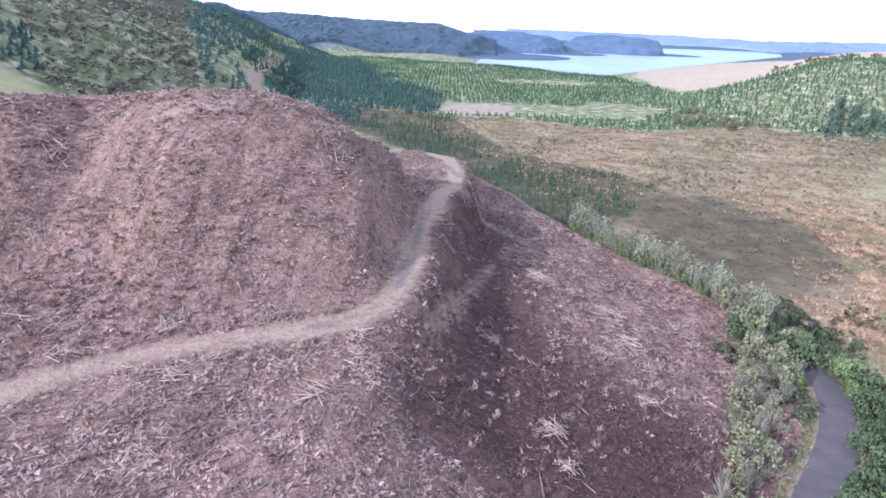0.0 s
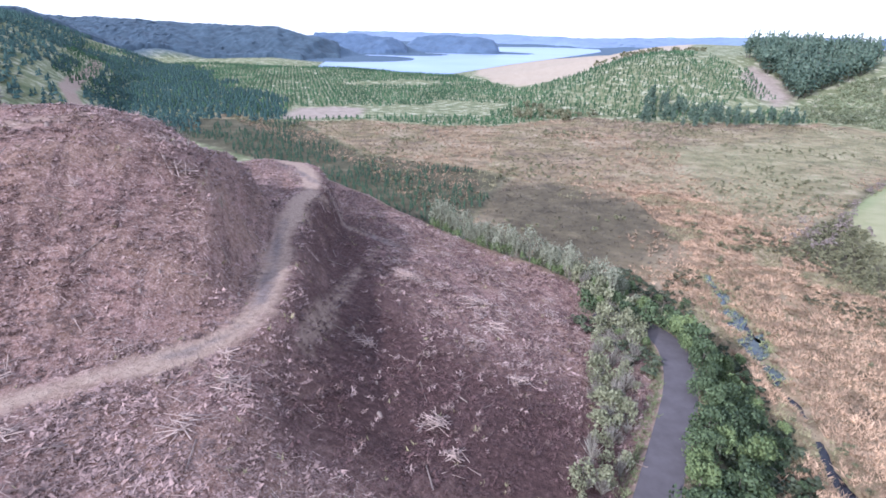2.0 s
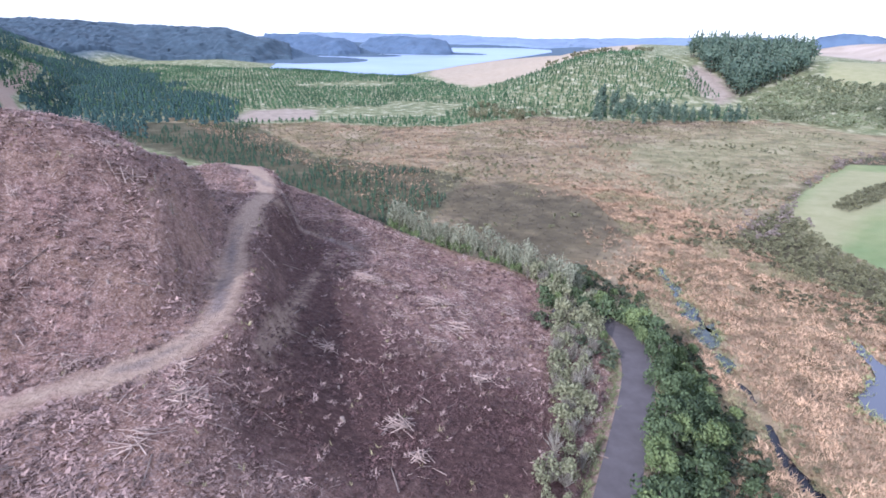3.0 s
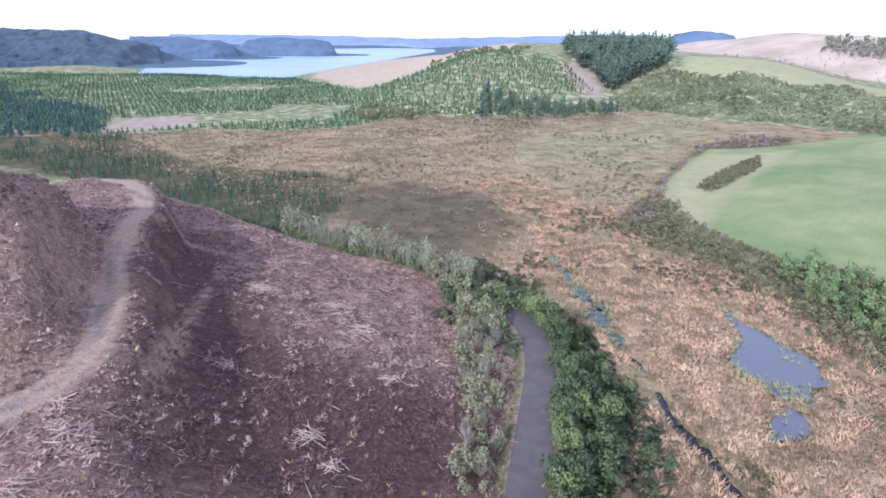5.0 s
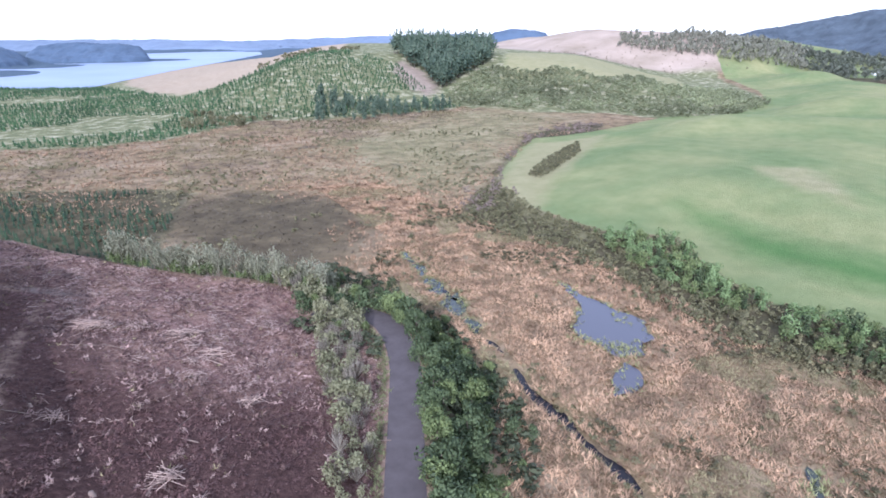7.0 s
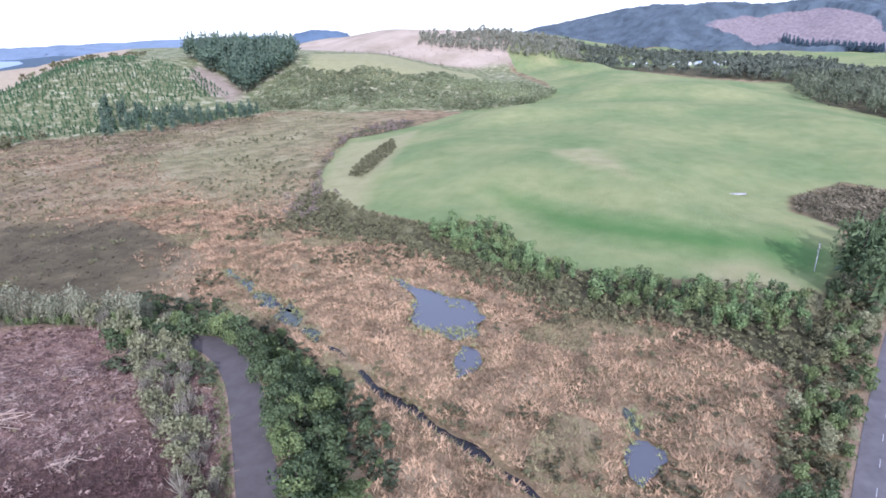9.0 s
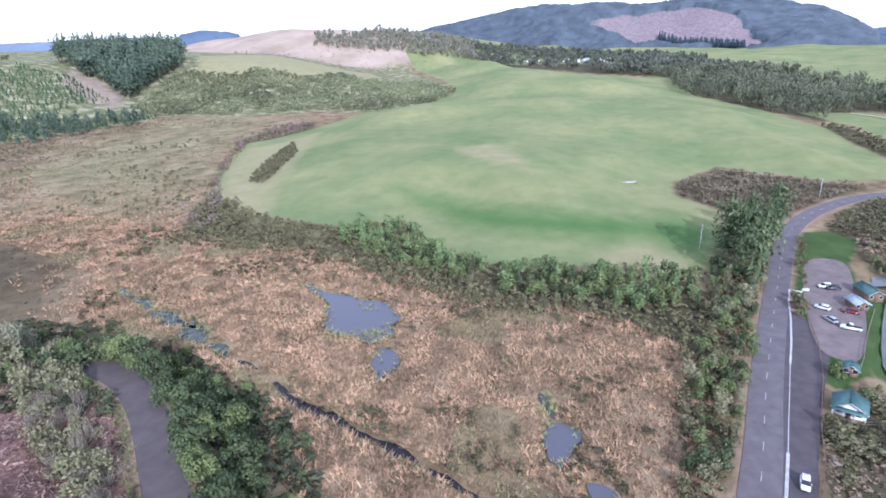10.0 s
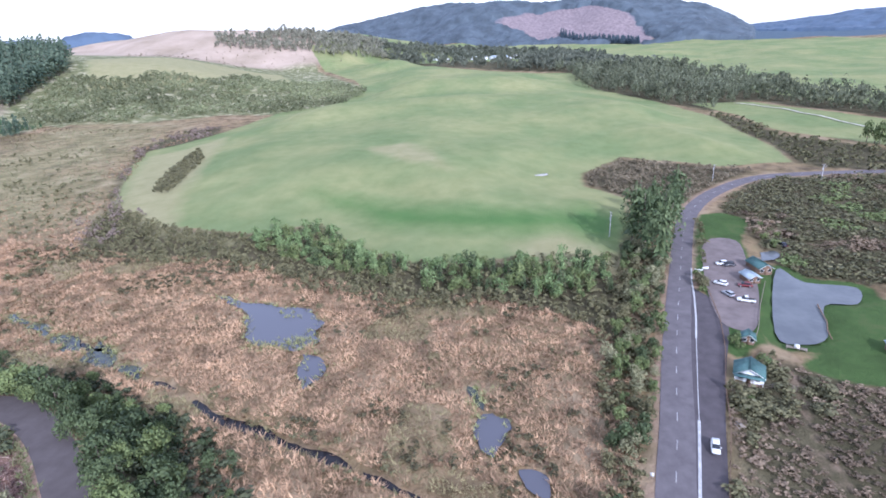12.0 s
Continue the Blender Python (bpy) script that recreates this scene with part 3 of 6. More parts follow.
def strip(name, line, half, mat, lift, label, category, drape=True, offset=0.0, z=None):
    """A ribbon of ground along a line, a little proud of it."""
    verts, faces = [], []
    pts = [Vector(p) for p in line]
    for i, p in enumerate(pts):
        d = (pts[min(i + 1, len(pts) - 1)] - pts[max(i - 1, 0)]).normalized()
        nrm = Vector((-d.y, d.x))
        for s in np.linspace(-half, half, 5):
            q = p + nrm * (s + offset)
            verts.append([q.x, q.y, 0])
    v = np.array(verts)
    v[:, 2] = (height(v[:, 0], v[:, 1]) if z is None else z) + lift
    for i in range(len(pts) - 1):
        for j in range(4):
            a = i * 5 + j
            faces.append((a, a + 1, a + 6, a + 5))
    ob = mesh_ob(name, v, faces, mat)
    return tagged(ob, label, category, kind="structure")


def dense(line, step):
    out = [line[0]]
    for a, b_ in zip(line, line[1:]):
        n = max(1, int((Vector(b_) - Vector(a)).length / step))
        out += [tuple(Vector(a).lerp(Vector(b_), (i + 1) / n)) for i in range(n)]
    return out


sheet("lake_water", LAKE, 0.0, LAKE_WATER, "wide pale lake between wooded headlands", "lake")
sheet("marsh_pond", POND, -0.05, WATER, "ragged blue-grey pond in the brown reeds", "pond")
sheet("marsh_pond", POND_TAIL, -0.05, WATER, "small tail pond in the brown reeds", "pond")
sheet("marsh_pool", POOL, -0.05, WATER, "small still pool among brown reeds", "pond")
sheet("marsh_pool", POOL_LOW, -0.05, WATER, "small dark pool among brown reeds", "pond")
sheet("marsh_pool", POOL_TRAIL, -0.06, WEED_WATER, "thin weedy arm of a marsh pool", "pond")
sheet("back_pond", BACK_POND, -0.05, GREY_WATER, "small grey pond behind the shelters", "pond")
for q in STREAM_POOLS:
    sheet("stream_pool", q, -0.06, WEED_WATER, "weedy widening of the marsh stream", "pond")
sheet("fish_pond", FISH_POND, 0.02, GREY_WATER, "grey pond with a mown bank beside the car park", "pond")
strip("stream", dense(STREAM, 4), 2.4, SHADED_WATER, 0.0, "narrow dark stream winding through the marsh", "stream", z=-0.62)
strip("road", dense(ROAD, 4), 3.6, ASPHALT, 0.06, "two-lane grey sealed country road", "road", z=0.5)
sheet("road_shoulder", WIDE, 0.54, DARK_SEAL, "wide sealed parking shoulder beside the road", "road")
sheet("car_park", CAR_PARK, 0.55, GRAVEL, "pale gravel car park beside the road", "car park")
strip("forest_track", dense(TRACK_LOW, 3), 3.2, TRACK_GREY, 0.08, "grey gravel forest track along the foot of the felled slope", "track")


# ---- vegetation ----
rng = np.random.default_rng(7)


def raw_mesh(name, verts, tris, mat):
    m = bpy.data.meshes.new(name)
    m.vertices.add(len(verts))
    m.vertices.foreach_set("co", np.asarray(verts, np.float32).ravel())
    m.loops.add(len(tris) * 3)
    m.loops.foreach_set("vertex_index", np.asarray(tris, np.int32).ravel())
    m.polygons.add(len(tris))
    m.polygons.foreach_set("loop_start", np.arange(0, len(tris) * 3, 3, dtype=np.int32))
    m.update(calc_edges=True)
    m.materials.append(mat)
    return m


def conifer_shape(tiers, points, seed, slim=0.32, bare=0.05):
    """A unit-high conifer: ragged skirts of branches one over the other."""
    r = np.random.default_rng(seed)
    verts, tris = [], []
    for k in range(tiers):
        top, low = 1.0 - 0.86 * k / tiers, 1.0 - (0.92 - bare) * (k + 1.25) / (tiers + 0.25)
        wide = slim * (1 - low) ** 0.8
        o = len(verts)
        verts.append((r.normal(0, 0.01), r.normal(0, 0.01), top))
        for i in range(points * 2):
            a = math.pi * (i + r.uniform(-0.3, 0.3)) / points
            w = wide * (r.uniform(0.85, 1.2) if i % 2 == 0 else r.uniform(0.35, 0.6))
            verts.append((w * math.cos(a), w * math.sin(a), low + (0.0 if i % 2 == 0 else 0.06) + r.uniform(-0.03, 0.03)))
        n = points * 2
        tris += [(o, o + 1 + i, o + 1 + (i + 1) % n) for i in range(n)]
    return np.array(verts), np.array(tris)


def leafy_shape(clumps, seed, low=0.12, wide=0.42, leaf=0.11, lobes=6):
    """A unit-high crown: leaf sprays over several uneven lobes, with gaps between them."""
    r = np.random.default_rng(seed)
    verts, tris = [], []
    cs = [np.array((r.uniform(-1, 1) * wide * 0.55, r.uniform(-1, 1) * wide * 0.55, r.uniform(low + 0.2, 0.78))) for _ in range(lobes)]
    rs = [r.uniform(0.16, 0.27) * (1.25 - c[2] * 0.5) for c in cs]
    for i in range(clumps):
        j = r.integers(lobes)
        d = r.normal(0, 1, 3)
        d /= np.linalg.norm(d)
        d[2] = abs(d[2]) * 0.9 - 0.25 if r.random() < 0.75 else d[2]
        p = cs[j] + d * rs[j] * r.uniform(0.75, 1.1) * np.array((1, 1, 1.15))
        n = d + r.normal(0, 0.45, 3)
        n /= np.linalg.norm(n)
        t = np.cross(n, r.normal(0, 1, 3))
        t /= np.linalg.norm(t)
        q = np.cross(n, t)
        s = leaf * r.uniform(0.6, 1.25)
        o = len(verts)
        verts += [p - t * s, p + q * s * 0.6, p + t * s, p - q * s * 0.6 + n * s * 0.2]
        tris += [(o, o + 1, o + 2), (o, o + 2, o + 3)]
    return np.array(verts), np.array(tris)


def spray_shape(blades, seed, spread=0.75):
    """A tuft of upright blades, one unit high."""
    r = np.random.default_rng(seed)
    verts, tris = [], []
    for i in range(blades):
        a = r.uniform(0, 6.28)
        x, y = r.uniform(0, 0.35) * math.cos(a), r.uniform(0, 0.35) * math.sin(a)
        b_ = a + r.uniform(-0.8, 0.8)
        w = r.uniform(0.06, 0.13)
        h = r.uniform(0.5, 1.1)
        o = len(verts)
        verts += [(x - w * math.sin(a), y + w * math.cos(a), -0.15), (x + w * math.sin(a), y - w * math.cos(a), -0.15), (x + spread * h * math.cos(b_), y + spread * h * math.sin(b_), h)]
        tris.append((o, o + 1, o + 2))
    return np.array(verts), np.array(tris)


def scatter(name, shapes, places, tall, mat, label, category, slender=(0.85, 1.2), sink=0.0, tilt=0.0, level=None):
    """Many plants too numerous to count, as one mesh."""
    places, tall = np.asarray(places, float), np.asarray(tall, float)
    z = height(places[:, 0], places[:, 1]) if level is None else np.full(len(places), level)
    pick = rng.integers(len(shapes), size=len(places))
    vs, ts, o = [], [], 0
    for k, (v, t) in enumerate(shapes):
        m = pick == k
        n = int(m.sum())
        if not n:
            continue
        a, w = rng.uniform(0, 6.283, n), tall[m] * rng.uniform(*slender, n)
        c, s = np.cos(a)[:, None], np.sin(a)[:, None]
        x = (c * v[:, 0] - s * v[:, 1]) * w[:, None]
        y = (s * v[:, 0] + c * v[:, 1]) * w[:, None]
        h = v[:, 2] * tall[m][:, None]
        if tilt:
            x = x + h * rng.normal(0, tilt, n)[:, None]
            y = y + h * rng.normal(0, tilt, n)[:, None]
        vs.append(np.stack([x + places[m, 0:1], y + places[m, 1:2], h + (z[m] - sink)[:, None]], -1).reshape(-1, 3))
        ts.append((t[None] + (np.arange(n) * len(v))[:, None, None]).reshape(-1, 3) + o)
        o += n * len(v)
    ob = new(name, raw_mesh(name, np.concatenate(vs), np.concatenate(ts), mat))
    return tagged(ob, label, category, kind="stuff")


def sown(plan, step, jitter=0.45, thin=0.0, clear=()):
    """Places on a loose grid inside an outline."""
    p = np.array(plan, float)
    (x0, y0), (x1, y1) = p.min(0), p.max(0)
    x, y = np.meshgrid(np.arange(x0, x1, step), np.arange(y0, y1, step))
    x, y = x.ravel() + rng.uniform(-jitter, jitter, x.size) * step, y.ravel() + rng.uniform(-jitter, jitter, y.size) * step
    keep = (inside(x, y, plan) > 0) & (rng.random(x.size) >= thin)
    for line, gap in clear:
        keep &= line_dist(x, y, line)[0] > gap
    return np.stack([x[keep], y[keep]], -1)


PINE_GREEN = foliage("pine_needles", (0.06, 0.095, 0.07), (0.175, 0.225, 0.145), thin=0.3)
YOUNG_PINE = foliage("young_pine_needles", (0.028, 0.07, 0.03), (0.115, 0.20, 0.08), 0.4, 0.02, 0.15)
FAR_PINE = foliage("far_pine_needles", (0.02, 0.045, 0.04), (0.055, 0.10, 0.075))
BUSH_GREEN = foliage("bush_leaves", (0.055, 0.08, 0.03), (0.23, 0.275, 0.105))
BRIGHT_LEAF = foliage("bright_leaves", (0.08, 0.125, 0.045), (0.26, 0.345, 0.145))
OLIVE_LEAF = foliage("olive_leaves", (0.06, 0.06, 0.03), (0.25, 0.23, 0.12))
PALE_LEAF = foliage("pale_grey_leaves", (0.12, 0.12, 0.062), (0.42, 0.405, 0.235), thin=0.2)
LUSH_LEAF = foliage("bank_leaves", (0.026, 0.04, 0.018), (0.14, 0.18, 0.08))
GREY_TWIG = foliage("bare_grey_twigs", (0.15, 0.12, 0.09), (0.46, 0.41, 0.32))
REED = foliage("dead_reeds", (0.22, 0.132, 0.075), (0.80, 0.535, 0.325), 0.6, 0.13)
SEDGE = foliage("sedge", (0.11, 0.098, 0.045), (0.46, 0.385, 0.20), 0.4, 0.12)
FERN = foliage("rusty_fern", (0.125, 0.09, 0.06), (0.40, 0.30, 0.205), 0.5, 0.04)
BARK = plain("bark", (0.16, 0.13, 0.10), 0.9, 0.35, 4, relief=0.02)

small_pines = [conifer_shape(2, 4, i, 0.36) for i in range(4)]
near_pines = [conifer_shape(4, 5, 10 + i, 0.30) for i in range(4)]
tall_pines = [conifer_shape(7, 6, 20 + i, 0.25, 0.1) for i in range(4)]
tall_crowns = [leafy_shape(80, 24 + i, 0.1, 0.34, 0.06, 9) for i in range(4)]
lumps = [leafy_shape(26, 30 + i, 0.05, 0.55, 0.22, 4) for i in range(5)]
mid_lumps = [leafy_shape(30, 36 + i, 0.0, 0.62, 0.14, 6) for i in range(6)]
fine_lumps = [leafy_shape(90, 40 + i, 0.05, 0.5, 0.12, 6) for i in range(5)]
wood_lumps = [leafy_shape(34, 140 + i, 0.05, 0.42, 0.17, 5) for i in range(6)]
fine_woods = [leafy_shape(84, 150 + i, 0.02, 0.42, 0.092, 9) for i in range(7)]
tufts = [spray_shape(7, 50 + i) for i in range(5)]
fine_tufts = [spray_shape(9, 60 + i, 0.9) for i in range(6)]


def around(x, y):
    return np.degrees(np.arctan2(-x, y)), np.hypot(x, y)


# young plantation on the far side of the marsh and over the upland's front
PLANT = MARSH_EDGE + [(519, 482)] + [polar(-46, 700), polar(-41, 860), polar(-34, 960), polar(-28, 880), polar(-21, 800), polar(-19, 900), polar(-15, 1150), polar(-8, 1250), polar(0, 1300), polar(10, 1350), polar(17, 1250), polar(19, 700)]
p = sown(PLANT, 5.4, 0.33, 0.1)
a, r = around(p[:, 0], p[:, 1])
bare = fbm(p[:, 0], p[:, 1], 90, 91, 3)
p = p[(inside(p[:, 0], p[:, 1], YARD) < -4) & (bare < 0.62) & (inside(p[:, 0], p[:, 1], LAKE) < -25) & (inside(p[:, 0], p[:, 1], GOLD) < -5)]
scatter("young_plantation", small_pines, p, rng.uniform(2.4, 5.6, len(p)), YOUNG_PINE, "rows of young dark green plantation pines", "plantation")
p = sown(PLANT_BAND, 4.2, 0.4, 0.1)
p = p[(fbm(p[:, 0], p[:, 1], 40, 95, 2) < 0.35) & (inside(p[:, 0], p[:, 1], PLANT_BAND) + 22 * fbm(p[:, 0], p[:, 1], 45, 96, 3) > 9)]
p = p[np.argsort(np.hypot(p[:, 0], p[:, 1]))]
near_band, p = p[:200], p[200:]
BAND_PINE = foliage("band_pine_needles", (0.014, 0.034, 0.02), (0.065, 0.105, 0.05))
scatter("young_plantation", near_pines, p, rng.uniform(2.6, 5.2, len(p)), BAND_PINE, "scattered young pines along the marsh edge", "plantation")
# dense dark pines put the shade over this plantation into their colour
SHADE_PLANT = [polar(24, 440), polar(8, 500), polar(1, 560), polar(0.5, 700), polar(4, 850), polar(6, 1000), polar(8, 1250), polar(15, 1350), polar(18, 950), polar(21, 680), polar(25, 520)]
p = sown(SHADE_PLANT, 6.2, 0.42, 0.05)
p = p[line_dist(p[:, 0], p[:, 1], FAR_TRACK)[0] > 10]
p = p[inside(p[:, 0], p[:, 1], SHADE_PLANT) + 45 * fbm(p[:, 0], p[:, 1], 70, 93, 3) > 25]
scatter("older_plantation", small_pines, p, rng.uniform(5.5, 8, len(p)), FAR_PINE, "close plantation pines coloured dark for the shade over them", "plantation")
# wooded ridges
SIDE = [polar(70, 380), polar(50, 420), polar(38, 430), polar(33, 410), polar(30, 380), polar(25, 420), polar(21.5, 560), polar(19, 800), polar(16.5, 1150), polar(15.5, 1450), polar(18, 1700), polar(26, 1200), polar(34, 860), polar(50, 620), polar(70, 560)]
p = sown(SIDE, 8.0, 0.45, 0.08)
p = p[line_dist(p[:, 0], p[:, 1], FAR_TRACK)[0] > 9]
a, r = around(p[:, 0], p[:, 1])
wob = 1.6 * vnoise(p[:, 0], p[:, 1], 60, 97)
q = (a < 22.0 + 0.004 * (r - 600) + wob) | (a > 34 + wob)
scatter("hillside_pines", small_pines, p[q], rng.uniform(6, 10, int(q.sum())), FAR_PINE, "dark pines over the steep hillside", "woods")
scatter("hillside_scrub", mid_lumps, p[~q], rng.uniform(3, 7, int((~q).sum())), foliage("grey_scrub_leaves", (0.105, 0.092, 0.072), (0.30, 0.265, 0.205), 0.5, 0.015, 0.3), "grey-olive scrub over the steep hillside", "scrub", (1.5, 2.3))
# leaf colours turn bluer and paler with distance in place of haze
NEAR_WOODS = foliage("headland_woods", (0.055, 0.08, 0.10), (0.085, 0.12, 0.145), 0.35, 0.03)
HAZE_WOODS = foliage("lakeside_haze_woods", (0.085, 0.125, 0.185), (0.12, 0.165, 0.23), 0.25, 0.02)
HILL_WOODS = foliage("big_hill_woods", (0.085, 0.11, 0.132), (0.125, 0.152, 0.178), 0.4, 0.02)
FAR_HAZE_WOODS = foliage("distant_haze_woods", (0.19, 0.24, 0.32), (0.22, 0.275, 0.36), 0.15, 0.01)


def canopy(crest, width, step, tall, mat, label):
    """Far woods seen as one closed roof of crowns over a ridge."""
    line = np.array(dense([c[:2] for c in crest], step))
    out = line / np.linalg.norm(line, axis=1)[:, None]
    offs = np.arange(-width * 0.92, width * 0.35, step)
    p = (line[:, None] + out[:, None] * offs[None, :, None]).reshape(-1, 2)
    p = p + rng.uniform(-0.35, 0.35, p.shape) * step
    g = height(p[:, 0], p[:, 1])
    crowns = tall * (0.5 + 0.38 * rng.random(len(p)) + 0.2 * fbm(p[:, 0], p[:, 1], step * 6, 147, 3))
    bare = (g < 3) | (inside(p[:, 0], p[:, 1], CUT_FACE) + 14 * fbm(p[:, 0], p[:, 1], 60, 145, 2) > 0)
    rim = np.ones((len(line), len(offs)), bool)
    rim[1:-1, 1:-1] = False
    z = np.where(bare | rim.ravel(), g - 3, g + crowns)
    n, m = len(line), len(offs)
    i = np.arange(n * m).reshape(n, m)
    q = np.stack([i[:-1, :-1], i[:-1, 1:], i[1:, 1:], i[1:, :-1]], -1).reshape(-1, 4)
    ob = new("far_woods", raw_mesh("far_woods", np.concatenate([p, z[:, None]], 1), np.concatenate([q[:, (0, 2, 1)], q[:, (0, 3, 2)]]), mat))
    ob.data.shade_smooth()
    return tagged(ob, label, "woods", kind="stuff")


for i, step, tall, mat, label in ((1, 7, 13, NEAR_WOODS, "dark blue-green woods over the near headland"), (2, 8, 13, HAZE_WOODS, "blue-green woods over a lake headland"), (3, 8, 13, HAZE_WOODS, "blue-green woods over a lake headland"), (4, 22, 16, FAR_HAZE_WOODS, "pale blue woods beyond the lake"), (5, 9, 9, HAZE_WOODS, "blue woods on a far hilltop"), (7, 10, 18, HILL_WOODS, "dark blue-green woods over the big hill"), (8, 13, 16, HAZE_WOODS, "blue woods over a distant ridge")):
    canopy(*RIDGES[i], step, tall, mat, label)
p = sown(PINE_STRIP, 9, 0.5)
scatter("shelter_pines", near_pines, p, rng.uniform(22, 30, len(p)), foliage("shelter_pine_needles", (0.03, 0.05, 0.07), (0.06, 0.085, 0.10)), "dark strip of pines below the felled hillside", "woods", (0.9, 1.3))

# tall pine stand on the upland
STAND = [polar(-44.8, 785), polar(-47.5, 850), polar(-49.6, 930), polar(-49.2, 1000), polar(-41.2, 1000), polar(-40.2, 930), polar(-42.5, 850)]
stand_places = sown(STAND, 10, 0.5)
# native bush on the upland's flank
FLANK = [(511, 494), (541, 404), (591, 331), (586, 264), (644, 221), (780, 223)] + [polar(-70, 900), polar(-66, 830), polar(-63, 870), polar(-60, 820), polar(-56, 870), polar(-53, 850), polar(-50.5, 890), polar(-48.5, 880), polar(-46.5, 800), polar(-45, 745)]
p = sown(FLANK, 6.0, 0.5, 0.06)
p = p[fbm(p[:, 0], p[:, 1], 55, 133, 3) + 0.4 * rng.random(len(p)) > -0.75]
# leaf colours lightened to take in the haze over the flank
scatter("upland_bush", mid_lumps, p, rng.uniform(3.0, 8.5, len(p)), foliage("hazed_flank_leaves", (0.19, 0.215, 0.11), (0.52, 0.54, 0.31), 0.5, 0.012, 0.4), "mixed green and olive bush over the upland flank", "bush", (1.0, 1.6))
# woods beyond the paddock
p = sown(BELT, 11, 0.5, 0.12)
a, r = around(p[:, 0], p[:, 1])
yards = np.min([np.hypot(p[:, 0] - x, p[:, 1] - y) for x, y in VILLAGE], 0)
hamlet = (a < -79) & (a > -89) & (r > 1080) & (r < 1460)
p = p[(yards > 15) & ~(hamlet & (rng.random(len(p)) < 0.72))]
WOODLAND = foliage("woodland_leaves", (0.085, 0.10, 0.066), (0.32, 0.34, 0.215), 0.45, 0.02, 0.4)
front = np.hypot(p[:, 0], p[:, 1]) < 1010
scatter("woodland", fine_woods, p[front], rng.uniform(9, 25, int(front.sum())), WOODLAND, "tall mixed woodland beyond the paddock", "woods", (0.5, 0.85))
# the same woods in a paler leaf colour, for haze past 1010 m
scatter("woodland", wood_lumps, p[~front], rng.uniform(10, 22, int((~front).sum())), foliage("hazed_woodland_leaves", (0.11, 0.125, 0.095), (0.31, 0.325, 0.235), 0.4, 0.02, 0.4), "tall mixed woodland round the village", "woods", (0.6, 1.0))

SKYLINE = [polar(a_, d_) for a_, d_ in ((-61, 1330), (-66, 1280), (-71, 1250), (-76, 1300), (-75, 1500), (-68, 1420), (-61, 1400))]
p = sown(SKYLINE, 10, 0.5, 0.05)
# haze is mixed into these pale grey leaf colours
scatter("skyline_trees", wood_lumps, p, rng.uniform(8, 24, len(p)), foliage("hazed_skyline_leaves", (0.18, 0.18, 0.135), (0.40, 0.385, 0.29), thin=0.4), "tall thin trees along the skyline, greyed for haze", "woods", (0.45, 0.8))
BROWN_RISE = [polar(a_, d_) for a_, d_ in ((-53, 1150), (-60, 1150), (-66, 1150), (-72, 1200), (-72, 1350), (-62, 1330), (-54, 1350))]
p = sown(BROWN_RISE, 11, 0.5, 0.7)
scatter("rise_scrub", lumps, p, rng.uniform(1.2, 3, len(p)), foliage("rise_leaves", (0.18, 0.15, 0.10), (0.34, 0.29, 0.20), thin=0.3), "thin olive scrub on the brown rise", "scrub", (1.0, 1.7))

# marsh cover: dead reeds, sedge and rusty fern in drifts
waters = (POND, POND_TAIL, POOL, POOL_LOW, POOL_TRAIL, BACK_POND, FISH_POND, *STREAM_POOLS)


def dry(p, gap=0.6):
    keep = line_dist(p[:, 0], p[:, 1], STREAM)[0] > gap + 0.9
    for w in waters:
        keep &= inside(p[:, 0], p[:, 1], w) < -gap
    for d_, g in ((ROAD, 6), (TRACK_LOW, 4.5), (TRACK_HILL, 4)):
        keep &= line_dist(p[:, 0], p[:, 1], d_)[0] > g
    for w in (WIDE, CAR_PARK, LAWN, VERGE):
        keep &= inside(p[:, 0], p[:, 1], w) < -gap
    return p[keep]


NEAR_MARSH = [(63, -18), (142, -26), (157, -10), (168, 13), (165, 44), (189, 104), (200, 191), (209, 265), (175, 280)] + [(150, 184), (119, 159), (103, 109), (94, 88), (69, 55), (49, 32)]
p = dry(sown(NEAR_MARSH, 0.9, 0.5, 0.1))
p = p[vnoise(p[:, 0], p[:, 1], 3.2, 135) + 0.8 * vnoise(p[:, 0], p[:, 1], 11, 136) + 0.5 * rng.random(len(p)) > -0.9]
q = fbm(p[:, 0], p[:, 1], 26, 101, 3)
scatter("dead_reeds", fine_tufts, p[q > -0.5], rng.uniform(0.35, 1.25, int((q > -0.5).sum())), REED, "drifts of dead pinkish-tan reeds", "reeds", (1.0, 1.9))
scatter("sedge", fine_tufts, p[q <= -0.5], rng.uniform(0.35, 0.9, int((q <= -0.5).sum())), SEDGE, "olive sedge tussocks", "sedge", (1.0, 1.9))
FAR_MARSH = MARSH_EDGE + [(503, 462), (481, 272), (396, 291), (265, 221), (194, 186)] + [(150, 184), (119, 159), (82, 198), (59, 249), (40, 354), (-8, 453)]
p = dry(sown(FAR_MARSH, 3.4, 0.5, 0.15))
seam = dry(sown(FAR_MARSH, 1.5, 0.5))
d_ = -inside(seam[:, 0], seam[:, 1], NEAR_MARSH) + 10 * fbm(seam[:, 0], seam[:, 1], 25, 149, 3)
seam = seam[(d_ < 70) & (rng.random(len(seam)) < 0.8 * np.exp(-np.maximum(d_, 0) / 22)) & (inside(seam[:, 0], seam[:, 1], DARK_MARSH) < -6)]
scatter("dead_reeds", tufts, seam, rng.uniform(0.4, 1.2, len(seam)), REED, "thinning drifts of dead pinkish-tan reeds", "reeds", (1.0, 1.9))
